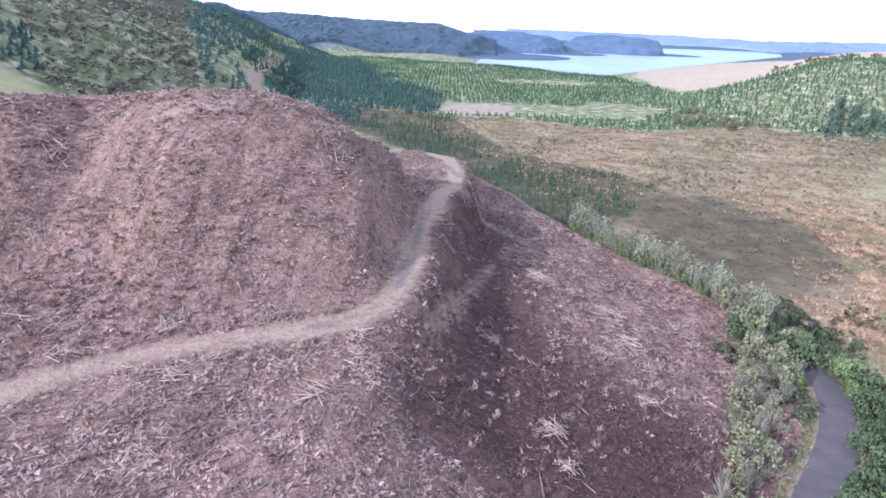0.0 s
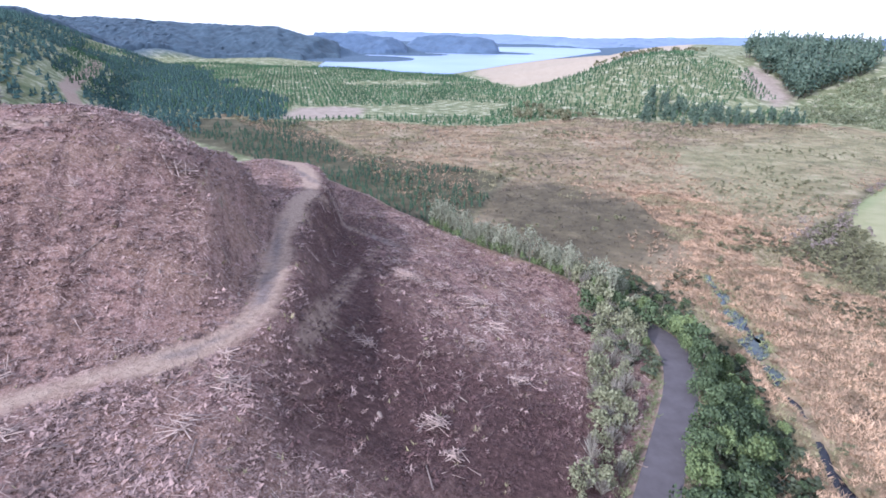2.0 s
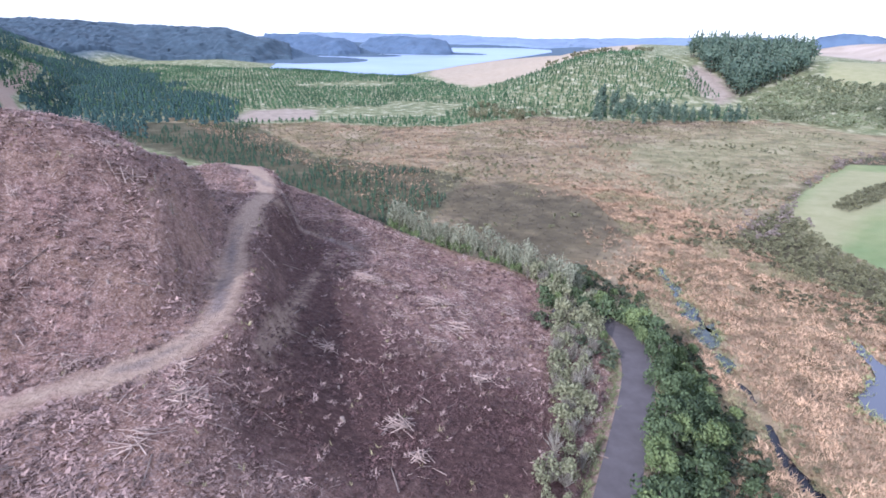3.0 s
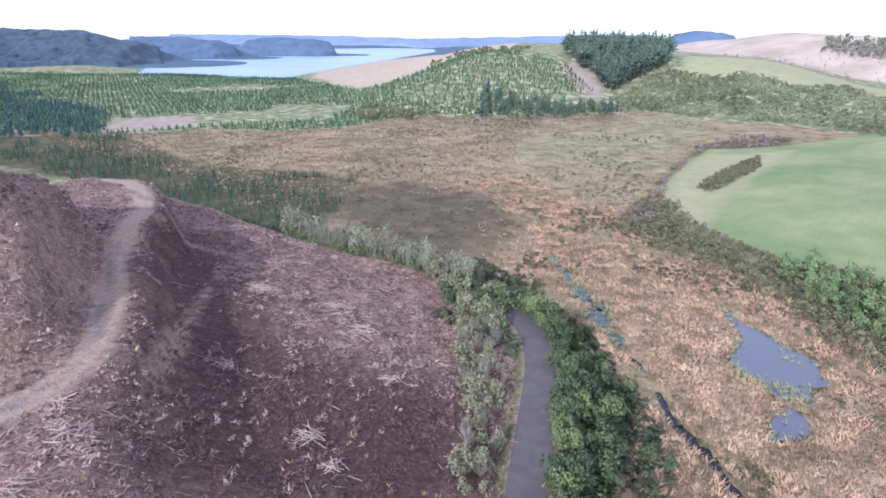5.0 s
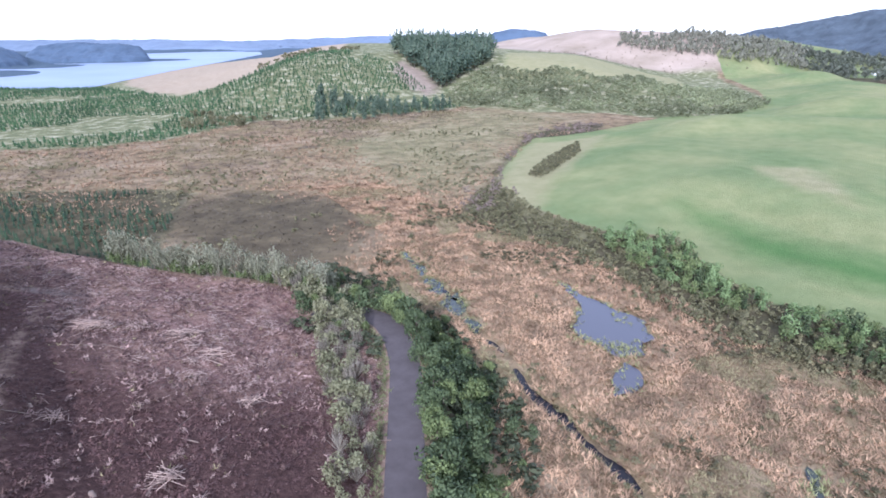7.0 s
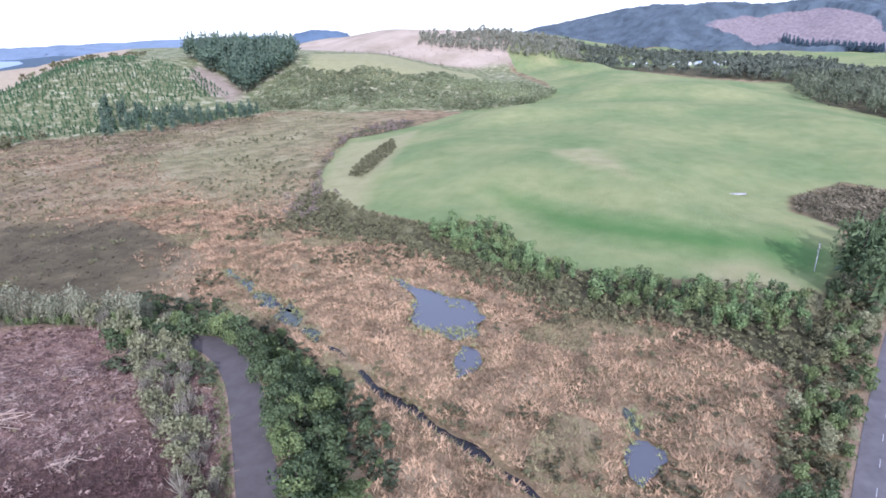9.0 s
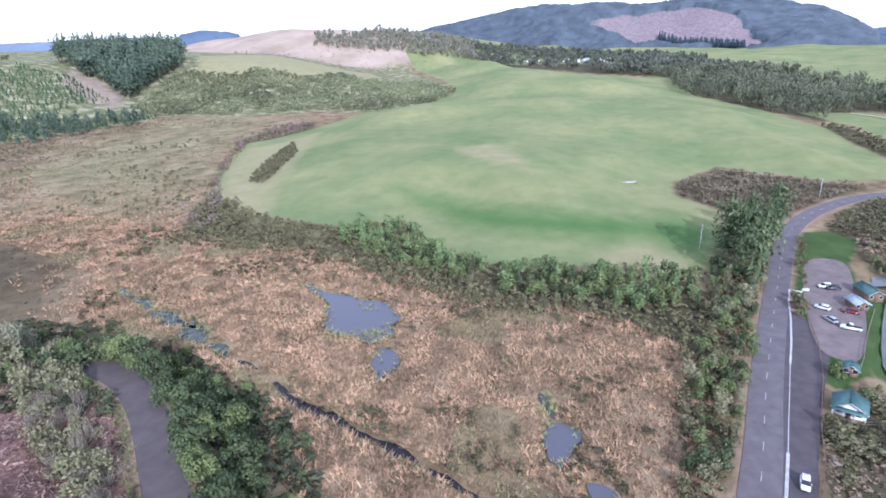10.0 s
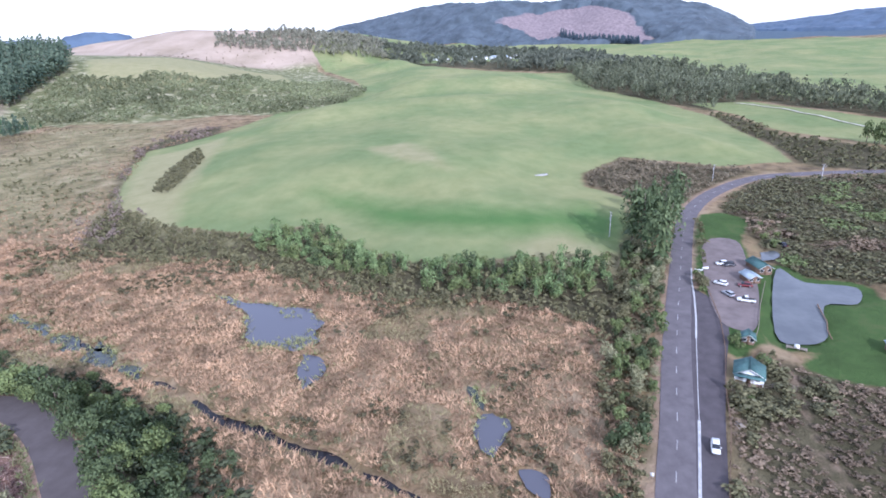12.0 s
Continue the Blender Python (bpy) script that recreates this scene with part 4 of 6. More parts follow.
g = inside(p[:, 0], p[:, 1], GREEN_MARSH) + 25 * fbm(p[:, 0], p[:, 1], 40, 105, 3) > 0
scatter("green_sedge", tufts, p[g], rng.uniform(0.5, 1.1, int(g.sum())), foliage("green_sedge", (0.15, 0.16, 0.075), (0.42, 0.41, 0.22), 0.4, 0.03), "dull green sedge in the middle of the marsh", "sedge", (1.2, 2.2))
p = p[~g]
g = inside(p[:, 0], p[:, 1], DARK_MARSH) + 24 * fbm(p[:, 0], p[:, 1], 34, 106, 3) > 4
scatter("dark_sedge", tufts, p[g], rng.uniform(0.5, 1.2, int(g.sum())), foliage("dark_sedge", (0.055, 0.045, 0.032), (0.20, 0.16, 0.11), 0.4, 0.05), "dark brown sedge in the wet middle of the marsh", "sedge", (1.2, 2.2))
p = p[~g]
q = fbm(p[:, 0], p[:, 1], 60, 103, 3) + 1.1 * np.exp(np.minimum(inside(p[:, 0], p[:, 1], NEAR_MARSH), 0) / 45)
for m, mat, name, label in ((q > 0.25, REED, "dead_reeds", "drifts of dead tan reeds"), ((q <= 0.25) & (q > -0.3), SEDGE, "sedge", "olive sedge tussocks"), (q <= -0.3, FERN, "rusty_fern", "rusty brown fern and low scrub")):
    scatter(name, tufts, p[m], rng.uniform(0.7, 1.7, int(m.sum())), mat, label, name.replace("_", " "), (1.2, 2.2))


p = sown(FAR_MARSH, 5.5, 0.5)
q = fbm(p[:, 0], p[:, 1], 45, 107, 3) + 0.5 * vnoise(p[:, 0], p[:, 1], 9, 108)
p = dry(p[q > 0.45], 1.5)
scatter("marsh_shrubs", lumps, p, rng.uniform(0.8, 2.4, len(p)), OLIVE_LEAF, "low olive-brown shrubs dotted over the marsh", "shrubs", (1.1, 1.8))
p = sown(NEAR_MARSH, 2.6, 0.5)
q = fbm(p[:, 0], p[:, 1], 24, 109, 3) + 0.5 * vnoise(p[:, 0], p[:, 1], 7, 110)
p = dry(p[q > 0.25], 0.8)
scatter("marsh_shrubs", lumps, p, rng.uniform(0.5, 1.8, len(p)), foliage("marsh_shrub_leaves", (0.045, 0.043, 0.022), (0.19, 0.165, 0.09), 0.3, 0.1), "low dark olive shrubs among the dead reeds", "shrubs", (1.2, 2.0))
BANK_SCRUB = [(113, 177), (117, 144), (112, 122), (107, 98), (101, 83), (93, 68), (84, 57), (69, 46), (66, 71), (61, 112)]
p = dry(sown(BANK_SCRUB, 1.7, 0.5, 0.25), 0.8)
scatter("marsh_thicket", lumps, p, rng.uniform(0.7, 2.4, len(p)), foliage("thicket_leaves", (0.035, 0.045, 0.024), (0.15, 0.165, 0.09), 0.4, 0.08), "dark green thicket between the track's bank and the stream", "scrub", (1.1, 1.8))
p = np.repeat(np.array(dense(STREAM, 2.0)), 3, 0)
p = p + rng.normal(0, 3.2, p.shape)
p = dry(p[vnoise(p[:, 0], p[:, 1], 16, 131) > -0.25], 0.5)
scatter("stream_thicket", lumps, p, rng.uniform(0.4, 1.3, len(p)), OLIVE_LEAF, "low dark shrubs along the marsh stream", "scrub", (1.2, 1.9))
p = np.concatenate([np.array(POND)[rng.random(len(POND)) < 0.8], np.array(POND_TAIL), *(np.array(q) for q in STREAM_POOLS), np.array(POOL)[::2]])
p = np.repeat(p, 2, 0) + rng.normal(0, 1.1, (2 * len(p), 2))
islets = np.concatenate([np.linspace((130, 79), (134, 59), 110), np.linspace((134, 70), (138, 62), 30), np.linspace((150, 72), (152, 78), 14), np.linspace((110, 13), (118, 11), 40)])
p = np.concatenate([p, islets + rng.normal(0, 1.5, islets.shape)])
scatter("pond_sedge", tufts, p, rng.uniform(0.5, 1.1, len(p)), foliage("pond_sedge", (0.10, 0.11, 0.04), (0.36, 0.36, 0.16)), "yellow-green sedge round the ponds", "sedge", (1.0, 1.8), level=-0.05)
p = sown(PADDOCK_SIDE, 3.0, 0.5, 0.2)
p = p + rng.normal(0, 3.5, p.shape)
p = p[(fbm(p[:, 0], p[:, 1], 30, 127, 3) > -0.35) & (inside(p[:, 0], p[:, 1], PADDOCK) < 2)]
scatter("paddock_side_scrub", mid_lumps, p, rng.uniform(0.4, 1.0, len(p)) ** 2 * 4.2, foliage("purple_brown_twigs", (0.085, 0.066, 0.055), (0.29, 0.225, 0.18)), "purple-brown bare scrub along the paddock's edge", "scrub", (1.0, 1.7))

# ---- single trees and shrubs ----
def part(name, verts, tris, mat, parent, label=""):
    ob = new(name, raw_mesh(name, verts, tris, mat))
    ob.parent = parent
    return tagged(ob, label)


def tube(path, radii, sides=6, caps=True):
    """A tapered round limb along a path."""
    verts, tris = [], []
    pts = [Vector(p) for p in path]
    for i, p in enumerate(pts):
        d = (pts[min(i + 1, len(pts) - 1)] - pts[max(i - 1, 0)]).normalized()
        s = d.orthogonal().normalized()
        t = d.cross(s)
        verts += [tuple(p + (s * math.cos(6.2832 * k / sides) + t * math.sin(6.2832 * k / sides)) * radii[i]) for k in range(sides)]
    for i in range(len(pts) - 1):
        for k in range(sides):
            a, b_ = i * sides + k, i * sides + (k + 1) % sides
            tris += [(a, b_, b_ + sides), (a, b_ + sides, a + sides)]
    if caps:
        for base in (0, (len(pts) - 1) * sides):
            tris += [(base, base + k, base + k + 1) for k in range(1, sides - 1)]
    return np.array(verts), np.array(tris)


def joined(pieces):
    vs, ts, o = [], [], 0
    for v, t in pieces:
        vs.append(np.asarray(v, float)), ts.append(np.asarray(t) + o)
        o += len(v)
    return np.concatenate(vs), np.concatenate(ts)


def trunk_shape(seed, top=0.7, girth=0.022, limbs=4):
    r = np.random.default_rng(seed)
    bend = r.normal(0, 0.03, 2)
    spine = [(0, 0, -0.04), (bend[0] * 0.4, bend[1] * 0.4, top * 0.4), (bend[0], bend[1], top)]
    pieces = [tube(spine, (girth * 1.25, girth * 0.8, girth * 0.25), 6)]
    for i in range(limbs):
        h = r.uniform(0.25, 0.75) * top
        a, l = r.uniform(0, 6.28), r.uniform(0.14, 0.3)
        pieces.append(tube([(bend[0] * h, bend[1] * h, h), (l * 0.6 * math.cos(a), l * 0.6 * math.sin(a), h + l * 0.45), (l * math.cos(a), l * math.sin(a), h + l)], (girth * 0.5, girth * 0.35, girth * 0.1), 4, False))
    return joined(pieces)


def twig_shape(seed, stems=26):
    """A bare, many-stemmed crown of thin upright twigs."""
    r = np.random.default_rng(seed)
    pieces = []
    for i in range(stems):
        a, l = r.uniform(0, 6.28), r.uniform(0.05, 0.34)
        h = r.uniform(0.55, 1.0) * (1 - l * 0.6)
        m = (l * 0.45 * math.cos(a), l * 0.45 * math.sin(a), h * 0.5)
        e = (l * math.cos(a), l * math.sin(a), h)
        pieces.append(tube([(0, 0, 0.08), m, e], (0.011, 0.008, 0.003), 3, False))
        for k in range(3):
            b_, q = a + r.uniform(-1.5, 1.5), r.uniform(0.06, 0.14)
            pieces.append(tube([m, (m[0] + q * math.cos(b_), m[1] + q * math.sin(b_), m[2] + q * 1.6)], (0.006, 0.002), 3, False))
    return joined(pieces)


def tree_kind(name, crown, mat, seed, label, category="tree", group="", trunk=(0.7, 0.022, 4)):
    """A tree one unit high, to be copied at its size."""
    ob = new(name)
    tagged(ob, label, category, group)
    part("trunk", *trunk_shape(seed, *trunk), BARK, ob)
    part("crown", *crown, mat, ob)
    return ob


def stand(kinds, places, tall, wide=(0.85, 1.15)):
    """Copies of some trees at their places; the first takes a place itself."""
    places = np.asarray(places, float)
    zs = height(places[:, 0], places[:, 1])
    used = set()
    for (x, y), z in zip(places, zs):
        k = kinds[rng.integers(len(kinds))]
        h = rng.uniform(*tall)
        w = h * rng.uniform(*wide)
        m = Matrix.LocRotScale((x, y, z), Euler((rng.normal(0, 0.03), rng.normal(0, 0.03), rng.uniform(0, 6.28))), (w, w, h))
        if k.name in used or k.matrix_basis.translation.length > 0:
            copy_thing(k, m @ Matrix.Diagonal((1 / k.scale[0], 1 / k.scale[1], 1 / k.scale[2], 1)))
        else:
            k.matrix_basis = m
            used.add(k.name)
    for k in kinds:
        if k.matrix_basis.translation.length == 0:
            for c in (*k.children_recursive, k):
                bpy.data.objects.remove(c)


def picks(plan, gap, most):
    """Loose places inside an outline, kept apart."""
    p = sown(plan, gap, 0.42)
    return p[rng.permutation(len(p))[:most]]


# young pines below the spur and the tall stand on the upland
stand([tree_kind("young_pine", near_pines[i], BAND_PINE, 290 + i, "young dark pine at the marsh edge below the spur", group="young pines along the marsh", trunk=(0.8, 0.02, 0)) for i in range(4)], near_band, (2.6, 5.2))
stand([tree_kind("tall_pine", joined([tall_pines[i], tall_crowns[i]]), PINE_GREEN, 294 + i, "tall dark pine in a dense stand on the upland", group="pine stand", trunk=(0.9, 0.014, 0)) for i in range(4)], stand_places, (24, 38), (0.8, 1.05))
stand([tree_kind("poplar", leafy_shape(200, 298 + i, 0.02, 0.2, 0.07, 9), BUSH_GREEN, 298 + i, "slim upright poplar beside the far paddock", group="poplars") for i in range(2)], [(416, -213), (414, -217), (412, -219), (410, -222), (408, -225)], (13, 17), (0.6, 0.8))
stand([tree_kind("sapling", twig_shape(320 + i, 7), GREY_TWIG, 320 + i, "thin bare sapling standing alone on the spur", group="saplings on the spur", trunk=(0.95, 0.012, 3)) for i in range(2)], [(-45, 172), (-39, 165), (-36, 160), (-31, 150), (-28, 143), (-25, 138), (-22, 128), (-18, 121), (-15, 114), (-82, 174)] + [(-21, 194), (-16, 182), (-11, 168)], (2.5, 4.5), (0.4, 0.6))
# along the paddock's lower side
green_kinds = [tree_kind("bushy_tree", leafy_shape(330, 200 + i, 0.02, 0.46, 0.06, 7), BRIGHT_LEAF if i % 2 else BUSH_GREEN, 200 + i, "bushy green tree along the paddock edge", group="trees along the paddock") for i in range(5)]
olive_kinds = [tree_kind("olive_shrub", leafy_shape(190, 210 + i, 0.02, 0.5, 0.075, 8), OLIVE_LEAF, 210 + i, "dull olive-brown shrub tree at the marsh edge", group="trees along the paddock") for i in range(3)]
fir_kinds = [tree_kind("young_fir", joined([conifer_shape(7, 6, 206 + i, 0.3, 0.0), leafy_shape(160, 208 + i, 0.0, 0.36, 0.06, 8)]), (BRIGHT_LEAF, LUSH_LEAF, BUSH_GREEN)[i], 206 + i, "young green conical tree along the paddock edge", group="trees along the paddock") for i in range(3)]
BAND_TOP = [(215, 122), (227, 94), (202, 66), (191, 46), (193, 29), (196, -1), (198, -28), (174, -27), (163, -10), (169, 13), (168, 26), (173, 46), (185, 78), (199, 109)]
BAND_LOW = [(253, 212), (227, 164), (218, 124), (199, 109), (185, 78), (173, 46), (168, 26), (169, 13), (163, -10), (174, -27), (152, -27), (139, -21), (154, -10), (163, 12), (156, 24), (160, 43), (170, 73), (183, 101), (186, 137), (194, 186)]
p = picks(BAND_TOP, 4.6, 230)
p = p[vnoise(p[:, 0], p[:, 1], 14, 137) > -0.72]
stand(green_kinds, p[::2], (3.5, 7.0))
stand(fir_kinds, p[1::2], (4.8, 9.5), (0.6, 0.9))
p = dry(sown(NEAR_MARSH, 4.2, 0.5), 1.5)
d_ = -inside(p[:, 0], p[:, 1], BAND)
p = p[(d_ > 0) & (rng.random(len(p)) < 0.55 * np.exp(-d_ / 9))]
stand(olive_kinds, p[:110], (1.0, 3.2))
stand(olive_kinds, picks(BAND_LOW, 4.8, 150), (2.5, 5.0))
# along the road
road_kinds = [tree_kind("roadside_tree", leafy_shape(560, 220 + i, 0.02, 0.42, 0.055, 10), (BUSH_GREEN, LUSH_LEAF, OLIVE_LEAF, PALE_LEAF)[i], 220 + i, "leafy roadside tree with a ragged crown", group="roadside trees") for i in range(4)]
ROADSIDE = [(215, -33), (211, -49), (160, -39), (124, -30), (100, -25), (77, -20), (76, -12), (99, -16), (123, -16), (159, -26)]
p = picks(ROADSIDE, 3.6, 170)
p = p[vnoise(p[:, 0], p[:, 1], 9, 139) > -0.6]
stand(road_kinds, p, (1.8, 6.2))
p = dry(sown(ROADSIDE, 1.8, 0.5, 0.2), 1.0)
scatter("roadside_undergrowth", lumps, p, rng.uniform(0.8, 2.2, len(p)), OLIVE_LEAF, "olive undergrowth between marsh and road", "scrub", (1.0, 1.8))
EVERGREEN = foliage("evergreen_needles", (0.04, 0.065, 0.03), (0.15, 0.19, 0.085))
tall_kinds = [tree_kind("tall_tree", joined([conifer_shape(12, 8, 230 + i, 0.25, 0.02), leafy_shape(420, 232 + i, 0.02, 0.3, 0.035, 10)]), EVERGREEN, 230 + i, "tall dark evergreen beside the road", group="tall roadside evergreens", trunk=(0.9, 0.02, 0)) for i in range(3)]
stand(tall_kinds, [(222, -38), (216, -42), (226, -47), (216, -49), (243, -49), (236, -54), (239, -43), (247, -58), (199, -44)], (18, 25), (0.7, 0.9))
# both sides of the forest track
lush_kinds = [tree_kind("bank_tree", leafy_shape(850, 240 + i, 0.0, 0.5, 0.046, 10), (LUSH_LEAF, BUSH_GREEN, LUSH_LEAF)[i], 240 + i, "lush green tree on the bank below the track", group="trees below the forest track") for i in range(3)]
stand(lush_kinds, picks(BELOW_TRACK, 4.1, 190), (4.0, 8.5))
stand(lush_kinds, dry(picks(BANK_SCRUB, 5.5, 70), 2.0), (2.5, 5.5))
pale_kinds = [tree_kind("pale_tree", joined([leafy_shape(260, 250 + i, 0.05, 0.4, 0.06, 8)]), PALE_LEAF, 250 + i, "pale grey-green spindly tree on the edge of the felled slope", group="pale trees above the track") for i in range(3)]
bare_kinds = [tree_kind("bare_shrub", twig_shape(260 + i), GREY_TWIG, 260 + i, "bare grey shrub with many upright twigs", "shrub", "bare shrubs above the track", (0.3, 0.015, 0)) for i in range(3)]
ABOVE_TRACK = [(38, 53), (48, 66), (57, 77), (66, 92), (72, 108), (72, 118), (58, 97), (48, 78), (40, 65), (33, 56)]
p = picks(ABOVE_TRACK, 2.3, 260)
stand(pale_kinds, p[: len(p) // 2], (2.5, 5.5), (0.8, 1.2))
stand(bare_kinds, p[len(p) // 2 :], (3.0, 6.0), (0.8, 1.4))
stand(pale_kinds, [(70.5, 99), (71.5, 103), (74, 106.5), (69, 104), (73, 102.5)], (4.5, 6.5), (0.8, 1.1))
END_TREES = [(73, 112), (70, 118), (76, 113), (67, 117), (73, 118), (79, 111), (80, 116), (76, 119), (70, 122), (77, 107), (82, 108), (74, 109)]
stand(pale_kinds, END_TREES[::2], (4.5, 7.0), (0.7, 1.0))
stand(lush_kinds, END_TREES[1::2], (4.5, 7.5))
UPPER_EDGE = [(72, 107), (75, 121), (75, 134), (72, 144), (69, 132), (69, 119), (68, 107), (66, 99)]
p = picks(UPPER_EDGE, 2.4, 90)
stand(pale_kinds, p[: len(p) // 2], (4.0, 8.0), (0.6, 0.9))
stand(bare_kinds, p[len(p) // 2 :], (3.5, 6.5), (0.7, 1.1))
edge_line_pts = dense(APRON[2:7], 1.1)
p = []
for q0, q1 in zip(edge_line_pts, edge_line_pts[1:]):
    out = Vector((q1[1] - q0[1], q0[0] - q1[0])).normalized()
    out = out if inside(np.array([q0[0] + out.x]), np.array([q0[1] + out.y]), APRON)[0] < 0 else -out
    for k in range(2):
        e = rng.uniform(1, 13)
        p.append((q0[0] + out.x * e + rng.normal(0, 1), q0[1] + out.y * e + rng.normal(0, 1)))
stand([tree_kind("pale_poplar", joined([leafy_shape(420, 252 + i, 0.1, 0.32, 0.034, 11), twig_shape(255 + i, 9)]), foliage("bleached_leaves", (0.125, 0.13, 0.08), (0.37, 0.36, 0.24)), 252 + i, "tall pale bleached tree below the felled slope", group="pale trees below the felled slope") for i in range(3)], p[::2], (6.5, 12.5), (0.45, 0.75))
stand([tree_kind("slope_tree", leafy_shape(240, 256 + i, 0.03, 0.42, 0.07, 8), BUSH_GREEN, 256 + i, "green tree on the bank below the felled slope", group="trees below the felled slope") for i in range(2)], p[1::2], (2.5, 5.0), (0.8, 1.1))
# beside the far side of the plantation
clump_kinds = [tree_kind("slim_tree", joined([conifer_shape(6, 6, 270 + i, 0.3, 0.02), leafy_shape(150, 270 + i, 0.02, 0.34, 0.07, 8)]), PINE_GREEN, 270 + i, "slim dark tree at the foot of the plantation", group="trees at the marsh's far edge") for i in range(3)]
FOOT = [(319, 500), (382, 587), (422, 551), (454, 509), (500, 483), (460, 461), (390, 470), (349, 483)]
stand(clump_kinds, picks(FOOT, 7, 70), (10, 18), (0.55, 0.8))
GULLY_TREES = [(193, 529), (256, 626), (258, 570), (304, 555), (281, 537), (220, 513)]
stand([tree_kind("gully_tree", leafy_shape(160, 275 + i, 0.02, 0.45, 0.1, 7), OLIVE_LEAF, 275 + i, "brownish rounded tree in the plantation gully", group="trees at the marsh's far edge") for i in range(2)], picks(GULLY_TREES, 9, 30), (6, 11), (0.8, 1.2))
hedge_kinds = [tree_kind("hedge_shrub", leafy_shape(110, 280 + i, 0.0, 0.6, 0.12, 6), OLIVE_LEAF, 280 + i, "dark dense shrub in a hedge across the paddock", "shrub", "hedge across the paddock") for i in range(2)]
stand(hedge_kinds, picks(HEDGE, 2.3, 170), (2.2, 3.6), (1.0, 1.4))

# low scrub on the road's far side, below the track and over the hill beyond the bend
p = dry(sown(SCRUB, 1.6, 0.5, 0.15), 1.0)
p = p[(line_dist(p[:, 0], p[:, 1], MUD_PATH)[0] > 1.3) & (np.hypot(p[:, 0] - 129, p[:, 1] + 52) > 5.5)]
q = fbm(p[:, 0], p[:, 1], 18, 123, 3)
scatter("roadside_scrub", fine_lumps, p[q > -0.1], rng.uniform(0.4, 1.0, int((q > -0.1).sum())) ** 2 * 2.6, OLIVE_LEAF, "low olive scrub beyond the road", "scrub", (1.7, 2.8))
scatter("roadside_fern", lumps, p[q <= -0.1], rng.uniform(0.3, 1.0, int((q <= -0.1).sum())), FERN, "rusty brown fern beyond the road", "fern", (2.0, 3.4))
p = dry(sown(HILL_SCRUB, 2.1, 0.5, 0.2), 1.0)
q = fbm(p[:, 0], p[:, 1], 30, 121, 3)
for m, mat, name, label in ((q > 0.6, BUSH_GREEN, "hill_scrub", "green scrub beyond the road bend"), ((q <= 0.6) & (q > -0.3), OLIVE_LEAF, "hill_scrub", "olive scrub beyond the road bend"), (q <= -0.3, FERN, "hill_fern", "rusty fern and scrub beyond the road bend")):
    scatter(name, mid_lumps, p[m], rng.uniform(0.4, 1.0, int(m.sum())) ** 2 * 2.8, mat, label, "scrub", (1.7, 3.0))
p = dry(np.concatenate([sown(HILL_SCRUB, 2.2, 0.5, 0.3), sown(COVE, 2.2, 0.5, 0.3)]), 1.0)
scatter("hill_grass", tufts, p, rng.uniform(0.4, 1.0, len(p)), foliage("tan_grass", (0.11, 0.08, 0.05), (0.28, 0.205, 0.13), 0.5, 0.05), "tan dead grass between the scrub", "grass", (1.4, 2.6))
p = dry(sown(COVE, 2.2, 0.5, 0.25), 1.0)
scatter("cove_scrub", mid_lumps, p, rng.uniform(0.4, 1.0, len(p)) ** 2 * 3.6, foliage("reddish_scrub", (0.085, 0.07, 0.045), (0.34, 0.28, 0.185), 0.5, 0.05), "reddish olive scrub beside the paddock", "scrub", (1.0, 1.6))
p = sown(FAR_SCRUB, 5.0, 0.5, 0.3)
scatter("far_scrub", lumps, p, rng.uniform(1.5, 4.5, len(p)), OLIVE_LEAF, "dark scrub between two paddocks", "scrub", (1.0, 1.6))
VERGE_SCRUB = [(34, 37), (46, 51), (58, 65), (69, 75), (79, 90)] + [(105, 120), (97, 90), (82, 68), (60, 43)]
p = dry(sown(VERGE_SCRUB, 1.8, 0.5, 0.1), 1.0)
scatter("bank_scrub", fine_lumps, p, rng.uniform(0.8, 2.4, len(p)), BUSH_GREEN, "low green scrub on the bank above the marsh", "scrub", (1.0, 1.5))
p = dry(sown(BAND, 2.6, 0.5, 0.1), 1.0)
scatter("paddock_scrub", lumps, p, rng.uniform(0.9, 2.2, len(p)), OLIVE_LEAF, "olive undergrowth along the paddock", "scrub", (1.0, 1.6))
p = sown([(154, 182), (141, 152), (120, 146), (112, 107), (115, 101), (132, 128), (148, 148), (158, 171)], 1.5, 0.5, 0.2)
p = dry(p, 0.2)
scatter("stream_sedge", tufts, p, rng.uniform(0.5, 1.1, len(p)), SEDGE, "green sedge along the stream", "sedge", (1.0, 1.9))

# grass along the forest track, sedge on the stream's banks, bushes round the car park
p = np.array(dense(TRACK_LOW, 0.35))
side = np.gradient(p, axis=0)
side = np.stack([-side[:, 1], side[:, 0]], -1) / (np.linalg.norm(side, axis=1)[:, None] + 1e-6)
p = np.concatenate([p + side * e_ * rng.uniform(0.9, 1.25, (len(p), 1)) for e_ in (-4.6, -3.9, 3.9, 4.6)])
p = p[line_dist(p[:, 0], p[:, 1], TRACK_LOW)[0] > 3.3]
scatter("track_grass", fine_tufts, p, rng.uniform(0.3, 0.8, len(p)), foliage("track_grass", (0.09, 0.10, 0.04), (0.32, 0.32, 0.15)), "rank grass along the forest track", "grass", (1.0, 1.8))
p = np.array(dense(STREAM, 0.5))
p = np.concatenate([p + rng.normal(0, 1.5, p.shape) for k_ in range(3)])
d_, _ = line_dist(p[:, 0], p[:, 1], STREAM)
p = p[d_ > 1.3]
